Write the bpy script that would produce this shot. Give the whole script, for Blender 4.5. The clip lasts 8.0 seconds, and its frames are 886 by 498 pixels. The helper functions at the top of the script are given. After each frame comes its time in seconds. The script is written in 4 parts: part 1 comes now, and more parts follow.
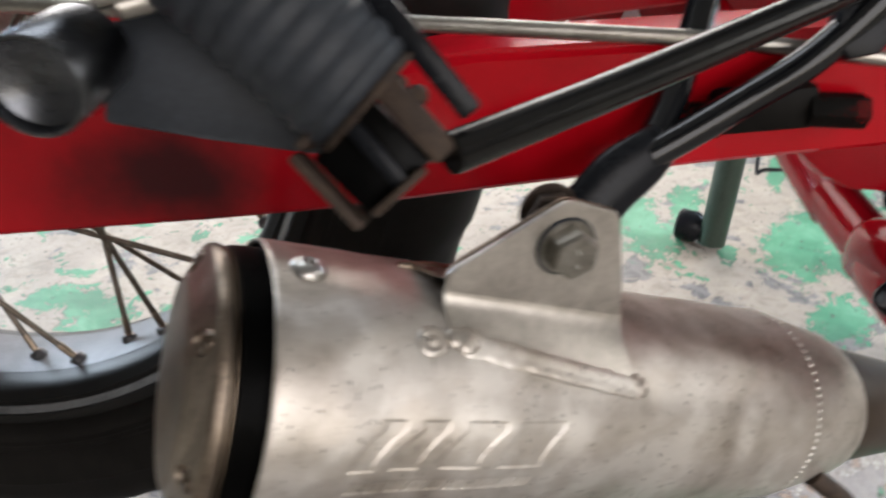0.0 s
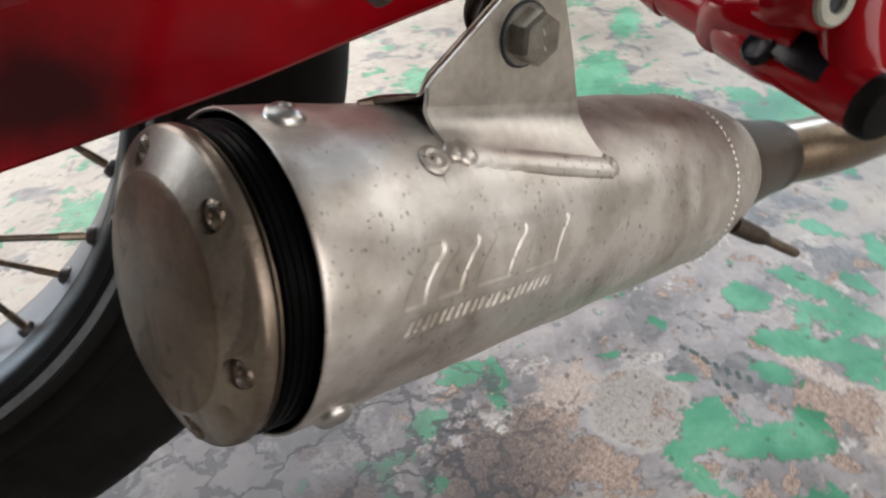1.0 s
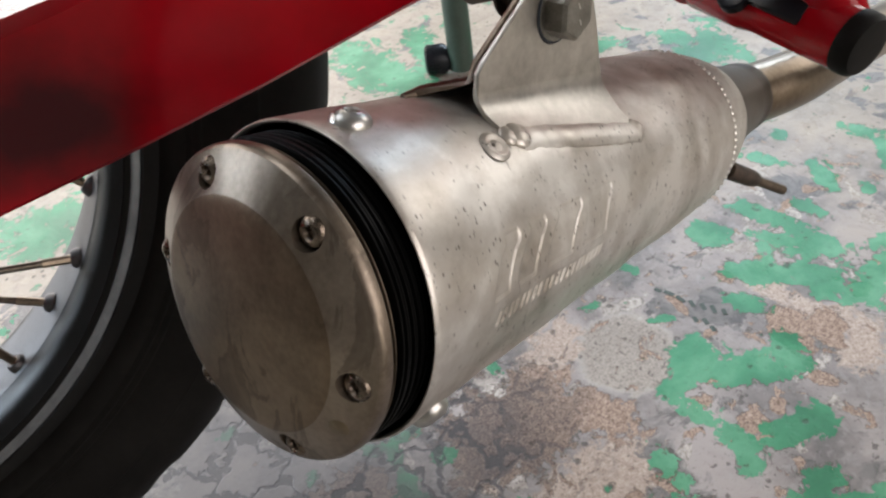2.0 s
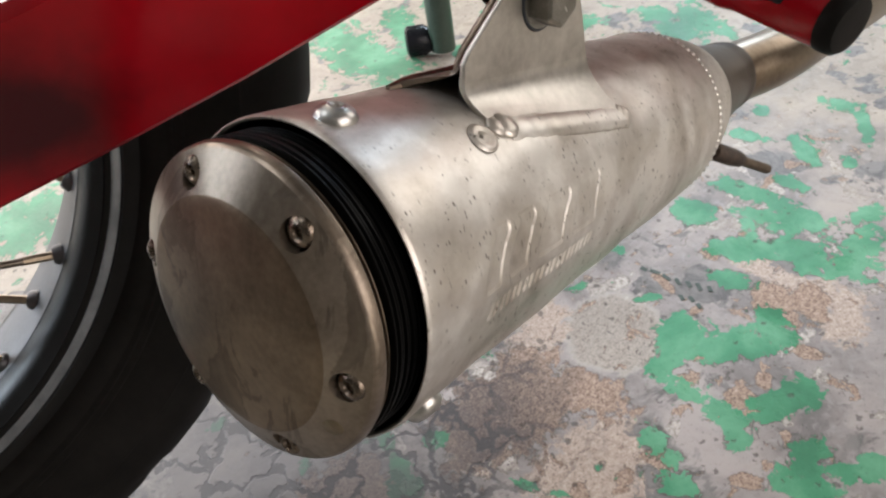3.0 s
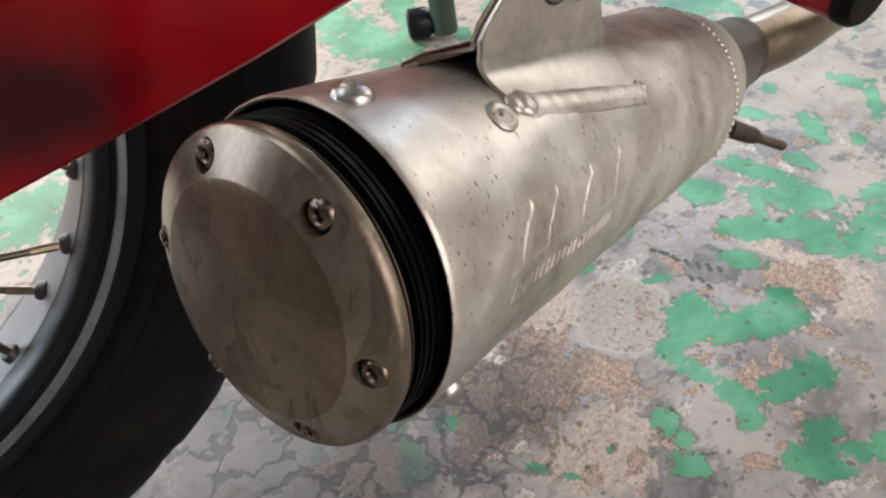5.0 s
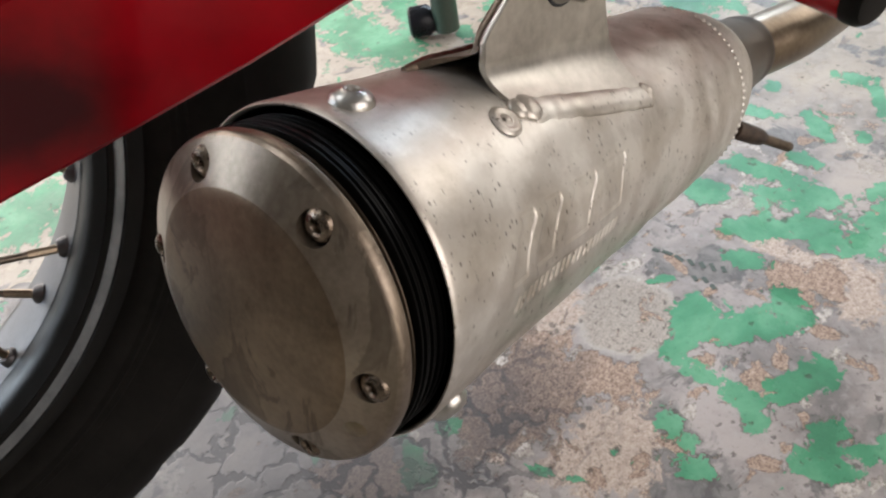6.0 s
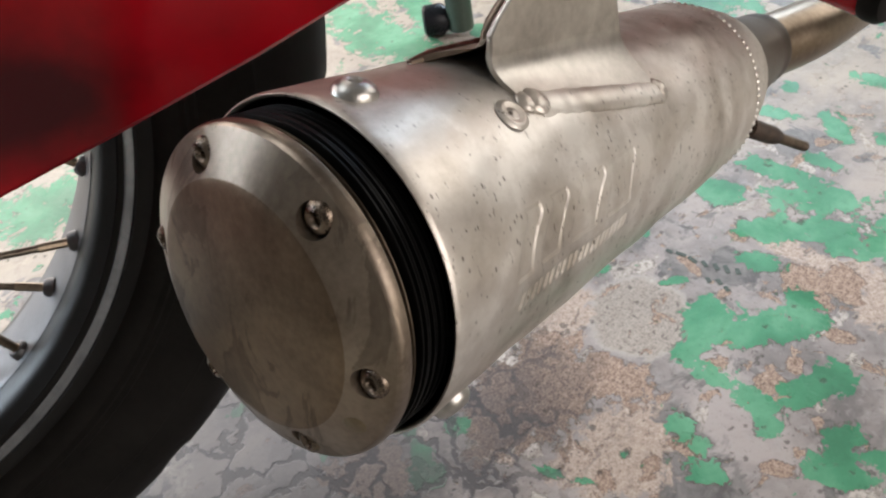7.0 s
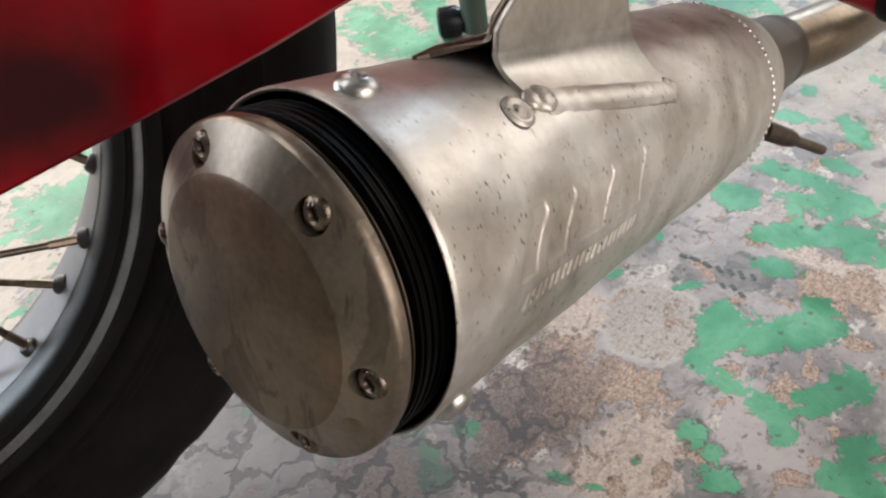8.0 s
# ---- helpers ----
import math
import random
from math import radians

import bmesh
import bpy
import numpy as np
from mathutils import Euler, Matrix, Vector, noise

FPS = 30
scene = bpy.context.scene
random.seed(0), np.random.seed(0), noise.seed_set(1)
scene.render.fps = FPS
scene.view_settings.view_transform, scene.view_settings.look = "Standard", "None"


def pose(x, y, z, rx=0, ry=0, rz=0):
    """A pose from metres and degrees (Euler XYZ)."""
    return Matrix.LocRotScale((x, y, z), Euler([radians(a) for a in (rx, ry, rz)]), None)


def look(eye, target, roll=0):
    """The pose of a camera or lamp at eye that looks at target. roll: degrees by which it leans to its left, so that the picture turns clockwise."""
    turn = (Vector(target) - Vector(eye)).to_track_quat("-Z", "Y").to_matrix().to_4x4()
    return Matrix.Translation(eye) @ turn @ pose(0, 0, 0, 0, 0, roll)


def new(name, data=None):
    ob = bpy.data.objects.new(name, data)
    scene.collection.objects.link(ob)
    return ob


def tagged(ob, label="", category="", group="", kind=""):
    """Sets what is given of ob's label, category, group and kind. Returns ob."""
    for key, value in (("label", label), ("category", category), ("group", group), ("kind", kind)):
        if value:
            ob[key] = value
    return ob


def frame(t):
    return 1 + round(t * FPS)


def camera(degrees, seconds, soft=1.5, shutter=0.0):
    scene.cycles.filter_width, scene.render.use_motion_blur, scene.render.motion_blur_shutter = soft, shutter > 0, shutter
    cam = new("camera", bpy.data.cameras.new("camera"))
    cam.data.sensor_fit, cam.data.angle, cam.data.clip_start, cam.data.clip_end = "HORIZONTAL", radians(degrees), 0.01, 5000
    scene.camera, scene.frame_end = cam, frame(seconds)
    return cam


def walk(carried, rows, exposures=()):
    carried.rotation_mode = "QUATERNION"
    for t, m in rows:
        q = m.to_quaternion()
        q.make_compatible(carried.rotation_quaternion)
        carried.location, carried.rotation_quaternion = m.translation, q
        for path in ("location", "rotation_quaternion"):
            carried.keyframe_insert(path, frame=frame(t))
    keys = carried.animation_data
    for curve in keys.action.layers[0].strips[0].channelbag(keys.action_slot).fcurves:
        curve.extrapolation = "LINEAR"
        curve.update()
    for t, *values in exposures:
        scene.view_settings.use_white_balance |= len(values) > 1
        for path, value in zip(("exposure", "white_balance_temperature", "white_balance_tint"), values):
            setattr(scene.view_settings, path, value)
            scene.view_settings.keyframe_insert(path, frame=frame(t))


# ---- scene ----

UNIT = 0.755  # metres in one working unit; all lengths below are in working units
cam = camera(64.7, 8.0, soft=2.3, shutter=0.5)
# seconds, place, degrees
ROWS = [
    (0.0, 0.0222, -0.2091, 0.6176, 59.08, -0.88, -19.70),
    (0.2, 0.0008, -0.2018, 0.6176, 58.02, 0.96, -21.52),
    (0.5, -0.0041, -0.2025, 0.5962, 56.05, 1.57, -31.49),
    (0.7, -0.0123, -0.1997, 0.5885, 53.95, 2.61, -35.57),
    (1.0, -0.0390, -0.1828, 0.5789, 52.77, 4.91, -42.43),
    (1.5, -0.0606, -0.1585, 0.5800, 49.75, 6.67, -49.52),
    (1.7, -0.0660, -0.1525, 0.5870, 49.50, 6.90, -50.30),
    (3.0, -0.0631, -0.1446, 0.5917, 47.31, 7.34, -52.95),
    (3.5, -0.0656, -0.1437, 0.5900, 47.00, 7.57, -53.02),
    (4.0, -0.0629, -0.1396, 0.5882, 46.74, 7.83, -53.20),
    (4.5, -0.0643, -0.1393, 0.5880, 46.30, 8.03, -53.41),
    (6.0, -0.0592, -0.1338, 0.5869, 45.80, 8.28, -53.38),
    (6.5, -0.0547, -0.1346, 0.5833, 45.87, 8.36, -52.89),
    (7.0, -0.0568, -0.1350, 0.5832, 46.00, 8.63, -52.15),
    (7.5, -0.0503, -0.1346, 0.5797, 46.29, 8.80, -51.53),
    (8.0, -0.0537, -0.1359, 0.5792, 46.46, 8.99, -50.88),
]
walk(cam, [(t, pose(UNIT * x, UNIT * y, UNIT * z, rx, ry, rz)) for t, x, y, z, rx, ry, rz in ROWS],
     exposures=[(0.0, 0.07, 6500, 10), (0.7, -0.06, 6500, 10), (1.5, -0.03, 6500, 10), (3.0, 0.12, 6720, 11), (8.0, 0.13, 6760, 11)])

# ---- light: daylight through the wide open shutter door and windows, plus two added fills ----
world = bpy.data.worlds.new("sky")
scene.world = world
world.use_nodes = True
wn = world.node_tree
sky = wn.nodes.new("ShaderNodeTexSky")
sky.sky_type = "NISHITA"
sky.sun_disc = False
sky.sun_elevation, sky.sun_rotation = radians(42), radians(200)
bg = wn.nodes["Background"]
bg.inputs["Strength"].default_value = 0.12
wn.links.new(sky.outputs[0], bg.inputs[0])


def area_lamp(name, eye, target, sx, sy, watts, colour):
    lamp = bpy.data.lights.new(name, "AREA")
    lamp.shape, lamp.size, lamp.size_y, lamp.energy, lamp.color = "RECTANGLE", sx * UNIT, sy * UNIT, watts, colour
    ob = new(name, lamp)
    ob.matrix_world = look(Vector(eye) * UNIT, Vector(target) * UNIT)
    return ob


area_lamp("door_daylight", (1.1, 3.75, 1.75), (0.7, 0.0, 0.2), 4.6, 3.3, 148, (1.0, 0.922, 0.862))
# overhead fill: lamp added to brighten the floor, from no known source
area_lamp("overhead_fill", (-0.3, 1.9, 3.70), (-0.2, 1.4, 0.0), 2.0, 1.3, 22, (0.90, 0.95, 1.0))
area_lamp("window_daylight", (5.05, 1.4, 2.55), (0.0, 0.0, 0.45), 1.9, 1.4, 76, (0.66, 0.82, 1.0))
area_lamp("side_window_daylight", (-2.65, 3.85, 1.85), (0.0, 0.0, 0.45), 1.5, 1.2, 128, (0.73, 0.86, 1.0))
area_lamp("south_window_daylight", (5.05, -1.2, 2.0), (0.0, 0.0, 0.45), 2.6, 1.9, 30, (1.0, 0.94, 0.86))
# front fill: lamp added behind the camera to brighten the near sides
area_lamp("front_fill", (0.8, -4.35, 1.9), (0.2, 0.0, 0.3), 4.0, 3.0, 70, (1.0, 0.905, 0.845))


# ---- materials ----
def material(name, colour, rough=0.5, metal=0.0):
    m = bpy.data.materials.new(name)
    m.use_nodes = True
    b = m.node_tree.nodes["Principled BSDF"]
    b.inputs["Base Color"].default_value = (*colour, 1)
    b.inputs["Roughness"].default_value = rough
    b.inputs["Metallic"].default_value = metal
    return m, m.node_tree, b


def node(nt, kind, **values):
    n = nt.nodes.new("ShaderNode" + kind)
    for key, value in values.items():
        n.inputs[key].default_value = value
    return n


def coords(nt, scale=(1, 1, 1)):
    c = nt.nodes.new("ShaderNodeTexCoord")
    mp = node(nt, "Mapping", Scale=[k / UNIT for k in scale])
    nt.links.new(c.outputs["Object"], mp.inputs["Vector"])
    return mp.outputs["Vector"]


def noise_tex(nt, vec, scale, detail=4.0, rough=0.55, distort=0.0):
    n = node(nt, "TexNoise", Scale=scale, Detail=detail, Roughness=rough, Distortion=distort)
    nt.links.new(vec, n.inputs["Vector"])
    return n.outputs["Fac"]


def ramp(nt, fac, stops):
    r = nt.nodes.new("ShaderNodeValToRGB")
    e = r.color_ramp.elements
    while len(e) < len(stops):
        e.new(0.5)
    for k, (p, c) in enumerate(stops):
        e[k].position = p
        e[k].color = (*c, 1) if len(c) == 3 else c
    nt.links.new(fac, r.inputs["Fac"])
    return r.outputs["Color"]


def grey(v):
    return (v, v, v)


def mix(nt, fac, a, b, blend="MIX"):
    n = nt.nodes.new("ShaderNodeMix")
    n.data_type, n.blend_type = "RGBA", blend
    for sock, v in ((n.inputs["Factor"], fac), (n.inputs["A"], a), (n.inputs["B"], b)):
        if isinstance(v, bpy.types.NodeSocket):
            nt.links.new(v, sock)
        else:
            sock.default_value = v if not isinstance(v, tuple) else (*v, 1)
    return n.outputs["Result"]


def maths(nt, op, a, b=0.0):
    n = nt.nodes.new("ShaderNodeMath")
    n.operation = op
    for sock, v in zip(n.inputs, (a, b)):
        if isinstance(v, bpy.types.NodeSocket):
            nt.links.new(v, sock)
        else:
            sock.default_value = v
    return n.outputs[0]


def bump(nt, b, height, strength, distance=0.001):
    n = node(nt, "Bump", Strength=strength, Distance=distance)
    nt.links.new(height, n.inputs["Height"])
    nt.links.new(n.outputs["Normal"], b.inputs["Normal"])
    return n


def make_worn(name, dark, light, rough, metal, scale, bumpy=0.15, spread=0.12, dist=0.0006, spec=0.5):
    """A surface with tone, gloss and relief varied at two scales."""
    m, nt, b = material(name, light, rough, metal)
    b.inputs["Specular IOR Level"].default_value = spec
    v = coords(nt)
    big = noise_tex(nt, v, scale, 5, 0.6)
    small = noise_tex(nt, v, scale * 9, 4, 0.6)
    f = maths(nt, "ADD", maths(nt, "MULTIPLY", big, 0.65), maths(nt, "MULTIPLY", small, 0.35))
    nt.links.new(ramp(nt, f, [(0.32, dark), (0.66, light)]), b.inputs["Base Color"])
    r = maths(nt, "ADD", maths(nt, "MULTIPLY", f, 2 * spread), rough - spread)
    nt.links.new(r, b.inputs["Roughness"])
    bump(nt, b, small, bumpy, dist)
    return m


def make_alu():
    """Dull hand-polished aluminium: wavy sheen, haze, short scores, dark pits and fine brushing."""
    m, nt, b = material("dull_aluminium", (0.6, 0.58, 0.54), 0.38, 0.8)
    v = coords(nt)
    big = noise_tex(nt, v, 17, 4, 0.5, 1.2)
    wave = noise_tex(nt, coords(nt, (0.75, 1.0, 1.0)), 26, 2, 0.45, 0.4)
    mid = noise_tex(nt, v, 75, 5, 0.65)
    fine = noise_tex(nt, coords(nt, (1.0, 0.25, 0.25)), 900, 3, 0.6)
    haze = maths(nt, "ADD", maths(nt, "MULTIPLY", big, 0.6), maths(nt, "MULTIPLY", mid, 0.4))
    col = ramp(nt, haze, [(0.36, (0.35, 0.31, 0.265)), (0.44, (0.48, 0.44, 0.39)), (0.49, (0.55, 0.51, 0.46)), (0.54, (0.59, 0.555, 0.51)), (0.60, (0.69, 0.66, 0.615))])
    pits_v = node(nt, "TexVoronoi", Scale=500.0, Randomness=1.0)
    nt.links.new(coords(nt, (1.0, 0.45, 0.45)), pits_v.inputs["Vector"])
    where = ramp(nt, noise_tex(nt, v, 30, 5, 0.65), [(0.41, grey(0)), (0.51, grey(1))])
    sparse = ramp(nt, noise_tex(nt, v, 230, 2, 0.5), [(0.50, grey(0)), (0.56, grey(1))])
    pits = maths(nt, "MULTIPLY", ramp(nt, pits_v.outputs["Distance"], [(0.12, grey(1)), (0.25, grey(0))]), maths(nt, "MULTIPLY", where, sparse))
    streak = ramp(nt, noise_tex(nt, coords(nt, (1.0, 0.25, 0.25)), 520, 3, 0.7), [(0.65, grey(0)), (0.70, grey(1))])
    pits = maths(nt, "MAXIMUM", pits, maths(nt, "MULTIPLY", streak, maths(nt, "MULTIPLY", where, 0.8)))
    col = mix(nt, maths(nt, "MULTIPLY", pits, 0.9), col, (0.09, 0.072, 0.058))
    nt.links.new(col, b.inputs["Base Color"])
    r = maths(nt, "ADD", maths(nt, "MULTIPLY", mid, 0.10), maths(nt, "MULTIPLY", big, 0.26))
    r = maths(nt, "ADD", r, maths(nt, "MULTIPLY", pits, 0.25))
    split = nt.nodes.new("ShaderNodeSeparateXYZ")
    nt.links.new(v, split.inputs[0])
    blasted = ramp(nt, maths(nt, "ADD", split.outputs["X"], maths(nt, "MULTIPLY", big, 0.08)), [(0.20, grey(0.22)), (0.29, grey(0.31))])
    nt.links.new(maths(nt, "ADD", r, blasted), b.inputs["Roughness"])
    h = maths(nt, "ADD", maths(nt, "MULTIPLY", mid, 0.5), maths(nt, "MULTIPLY", fine, 0.04))
    relief = bump(nt, b, maths(nt, "SUBTRACT", h, maths(nt, "MULTIPLY", pits, 0.5)), 0.16, 0.001)
    swell = node(nt, "Bump", Strength=0.2, Distance=0.006)
    nt.links.new(wave, swell.inputs["Height"])
    nt.links.new(swell.outputs["Normal"], relief.inputs["Normal"])
    return m


def make_cap(name, dark, light, rough):
    """Heat-browned steel with run marks that have soft and sharp edges, and fine specks."""
    m, nt, b = material(name, light, rough, 0.85)
    v = coords(nt)
    big = noise_tex(nt, v, 24, 4, 0.55, 0.8)
    runs = noise_tex(nt, coords(nt, (1.0, 1.0, 0.55)), 58, 5, 0.6, 0.6)
    fine = noise_tex(nt, v, 420, 3, 0.6)
    tone = maths(nt, "ADD", maths(nt, "MULTIPLY", big, 0.75), maths(nt, "MULTIPLY", fine, 0.25))
    col = ramp(nt, tone, [(0.36, dark), (0.64, light)])
    stain = ramp(nt, runs, [(0.54, grey(0)), (0.575, grey(0.55)), (0.70, grey(0.25))])
    col = mix(nt, stain, col, tuple(0.62 * k for k in dark))
    nt.links.new(col, b.inputs["Base Color"])
    r = maths(nt, "ADD", maths(nt, "MULTIPLY", stain, 0.10), maths(nt, "MULTIPLY", big, 0.10))
    nt.links.new(maths(nt, "ADD", r, rough - 0.06), b.inputs["Roughness"])
    bump(nt, b, fine, 0.04, 0.0006)
    return m


M_ALU = make_alu()
M_BRACKET = make_worn("bracket_steel", (0.36, 0.335, 0.30), (0.68, 0.645, 0.59), 0.38, 1.0, 24)
M_CAP = make_cap("heat_tinted_steel", (0.092, 0.064, 0.041), (0.205, 0.148, 0.098), 0.46)
M_CAPRIM = make_cap("brushed_cap_steel", (0.145, 0.111, 0.082), (0.305, 0.250, 0.198), 0.33)
M_GREASE = make_worn("dried_grease", (0.10, 0.075, 0.045), (0.19, 0.145, 0.09), 0.45, 0.4, 120)
M_BLACK = make_worn("black_disc", (0.0012, 0.0012, 0.0012), (0.003, 0.003, 0.003), 0.33, 0.0, 40, spec=0.07)
M_PAINT = make_worn("black_frame_paint", (0.005, 0.0058, 0.0075), (0.012, 0.0135, 0.017), 0.28, 0.0, 30, spec=0.16)
M_RUBBER = make_worn("black_rubber", (0.021, 0.0245, 0.030), (0.045, 0.051, 0.061), 0.5, 0.0, 40, spec=0.25)
M_TYRE = make_worn("tyre_rubber", (0.004, 0.0036, 0.0032), (0.012, 0.0108, 0.0098), 0.55, 0.0, 25, spec=0.1)
def make_red(name, dark, light, spec=0.26):
    """Glossy red paint with fine orange peel and a soot smudge beside the outlet."""
    m, nt, b = material(name, light, 0.2)
    b.inputs["Specular IOR Level"].default_value = spec
    v = coords(nt)
    n = noise_tex(nt, v, 22, 4, 0.55)
    col = ramp(nt, n, [(0.3, dark), (0.7, light)])
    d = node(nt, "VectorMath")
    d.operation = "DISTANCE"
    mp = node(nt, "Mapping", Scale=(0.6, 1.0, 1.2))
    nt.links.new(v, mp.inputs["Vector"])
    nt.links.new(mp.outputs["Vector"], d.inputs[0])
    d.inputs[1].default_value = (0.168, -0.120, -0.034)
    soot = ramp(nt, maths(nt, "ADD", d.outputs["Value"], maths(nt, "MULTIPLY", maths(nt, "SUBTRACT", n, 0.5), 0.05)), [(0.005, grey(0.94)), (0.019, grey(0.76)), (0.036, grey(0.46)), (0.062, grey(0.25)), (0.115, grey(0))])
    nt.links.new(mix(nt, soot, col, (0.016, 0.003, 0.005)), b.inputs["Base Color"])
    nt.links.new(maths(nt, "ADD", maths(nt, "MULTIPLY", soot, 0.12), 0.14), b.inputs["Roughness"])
    bump(nt, b, noise_tex(nt, v, 260, 2, 0.5), 0.04, 0.0006)
    return m


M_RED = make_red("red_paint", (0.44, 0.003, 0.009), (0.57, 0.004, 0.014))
# deeper red for the frame, with the shade it lies in put into the colour
M_FRAME = make_red("shaded_cherry_frame_paint", (0.26, 0.002, 0.006), (0.36, 0.003, 0.010), 0.3)
M_PAPER = make_worn("white_paper", (0.62, 0.62, 0.66), (0.78, 0.78, 0.80), 0.7, 0.0, 90)
M_WELD = make_worn("bright_weld", (0.50, 0.48, 0.44), (0.74, 0.72, 0.68), 0.38, 1.0, 90, bumpy=0.12)
M_SCREW = make_worn("cap_screw_steel", (0.085, 0.064, 0.049), (0.23, 0.185, 0.146), 0.28, 1.0, 150)
M_RIVET = make_worn("bright_stainless", (0.36, 0.345, 0.32), (0.55, 0.535, 0.51), 0.33, 1.0, 60, bumpy=0.05)
M_STRAP = make_worn("browned_steel", (0.09, 0.065, 0.048), (0.30, 0.24, 0.19), 0.38, 1.0, 60)
M_BOLT = make_worn("zinc_bolt", (0.17, 0.16, 0.14), (0.36, 0.345, 0.31), 0.36, 1.0, 140, bumpy=0.3)
M_BUSH = make_worn("grey_bush", (0.30, 0.30, 0.25), (0.45, 0.45, 0.38), 0.5, 0.1, 90)
M_RUST = make_worn("rusty_steel", (0.024, 0.018, 0.016), (0.095, 0.066, 0.048), 0.6, 0.5, 160, bumpy=0.4)
M_STAY = make_worn("satin_black_tube", (0.0025, 0.0026, 0.0028), (0.008, 0.0078, 0.0072), 0.20, 0.0, 60, spread=0.03, spec=0.30)
M_STRUT = make_worn("glossy_black_strut_paint", (0.003, 0.0034, 0.0042), (0.008, 0.009, 0.011), 0.13, 0.0, 40, bumpy=0.04, spread=0.03, spec=0.4)
M_SPOKE = make_worn("spoke_steel", (0.06, 0.05, 0.04), (0.20, 0.17, 0.14), 0.35, 1.0, 120)
M_CHROME = make_worn("chrome", (0.07, 0.073, 0.08), (0.17, 0.177, 0.19), 0.28, 1.0, 40, bumpy=0.03)
M_STEEL = make_worn("dull_steel", (0.25, 0.23, 0.2), (0.5, 0.48, 0.44), 0.35, 1.0, 60)
M_BRASS = make_worn("brown_steel", (0.13, 0.10, 0.075), (0.34, 0.27, 0.20), 0.36, 1.0, 50)
M_STUD = make_worn("weathered_stud_steel", (0.07, 0.052, 0.038), (0.20, 0.155, 0.115), 0.45, 0.8, 90, bumpy=0.3)
M_RIMBLACK = make_worn("black_rim_paint", (0.003, 0.003, 0.003), (0.009, 0.0085, 0.008), 0.45, 0.0, 40, spec=0.2)
M_BED = make_worn("dull_rim_bed", (0.06, 0.059, 0.061), (0.12, 0.118, 0.122), 0.5, 1.0, 40)
M_RIM = make_worn("polished_rim", (0.26, 0.27, 0.29), (0.50, 0.51, 0.54), 0.24, 1.0, 30)
M_PIPE = make_worn("exhaust_pipe_steel", (0.12, 0.086, 0.058), (0.26, 0.205, 0.148), 0.30, 1.0, 25)
M_COLLAR = make_worn("browned_collar", (0.022, 0.014, 0.010), (0.064, 0.046, 0.032), 0.36, 0.0, 18, spec=0.15)
M_GREEN = make_worn("dark_green_paint", (0.02, 0.035, 0.026), (0.04, 0.065, 0.048), 0.4, 0.0, 25)
M_MARK = make_worn("faded_dark_paint", (0.02, 0.045, 0.035), (0.09, 0.11, 0.10), 0.6, 0.0, 300)
M_WALL = make_worn("wall_plaster", (0.13, 0.12, 0.108), (0.21, 0.195, 0.175), 0.8, 0.0, 3)
M_CEIL = make_worn("ceiling_board", (0.22, 0.21, 0.195), (0.30, 0.29, 0.27), 0.8, 0.0, 3)


# worn patches of the floor: x, y, two half-widths, degrees
GREEN_NEAR = [
    (0.423, 0.001, 0.033, 0.026, 8), (0.437, -0.041, 0.042, 0.02, 136), (0.468, -0.08, 0.021, 0.013, 163),
    (0.377, 0.003, 0.029, 0.012, 172), (0.362, -0.033, 0.021, 0.016, 81), (0.353, -0.067, 0.022, 0.014, 87),
    (0.337, -0.087, 0.015, 0.013, 100), (0.385, -0.102, 0.031, 0.014, 144), (0.417, -0.12, 0.022, 0.017, 124),
    (0.298, -0.025, 0.016, 0.014, 96), (0.287, -0.049, 0.013, 0.009, 65), (0.266, -0.061, 0.02, 0.01, 113),
    (0.348, -0.14, 0.024, 0.013, 152), (0.324, -0.154, 0.027, 0.013, 114), (0.365, -0.187, 0.026, 0.012, 140),
    (0.484, -0.065, 0.023, 0.015, 180), (0.527, -0.01, 0.024, 0.014, 104),
]
GREEN_SIDE = [
    (0.586, -0.008, 0.046, 0.022, 131), (0.602, -0.065, 0.033, 0.027, 63), (0.63, -0.116, 0.05, 0.023, 5),
    (0.685, 0.024, 0.049, 0.017, 84), (0.652, -0.026, 0.049, 0.025, 111), (0.617, 0.076, 0.028, 0.02, 67),
    (0.799, -0.006, 0.032, 0.016, 36), (0.801, 0.072, 0.025, 0.012, 90), (0.927, -0.017, 0.026, 0.018, 87),
    (0.896, -0.054, 0.043, 0.009, 20), (0.724, -0.012, 0.025, 0.011, 74), (0.868, 0.076, 0.015, 0.01, 14),
    (0.706, -0.104, 0.024, 0.013, 145), (0.798, -0.061, 0.013, 0.009, 180), (1.103, 0.264, 0.06, 0.028, 48),
    (1.096, 0.344, 0.044, 0.02, 82), (1.086, 0.208, 0.043, 0.011, 44), (0.51, 0.125, 0.013, 0.007, 84),
]
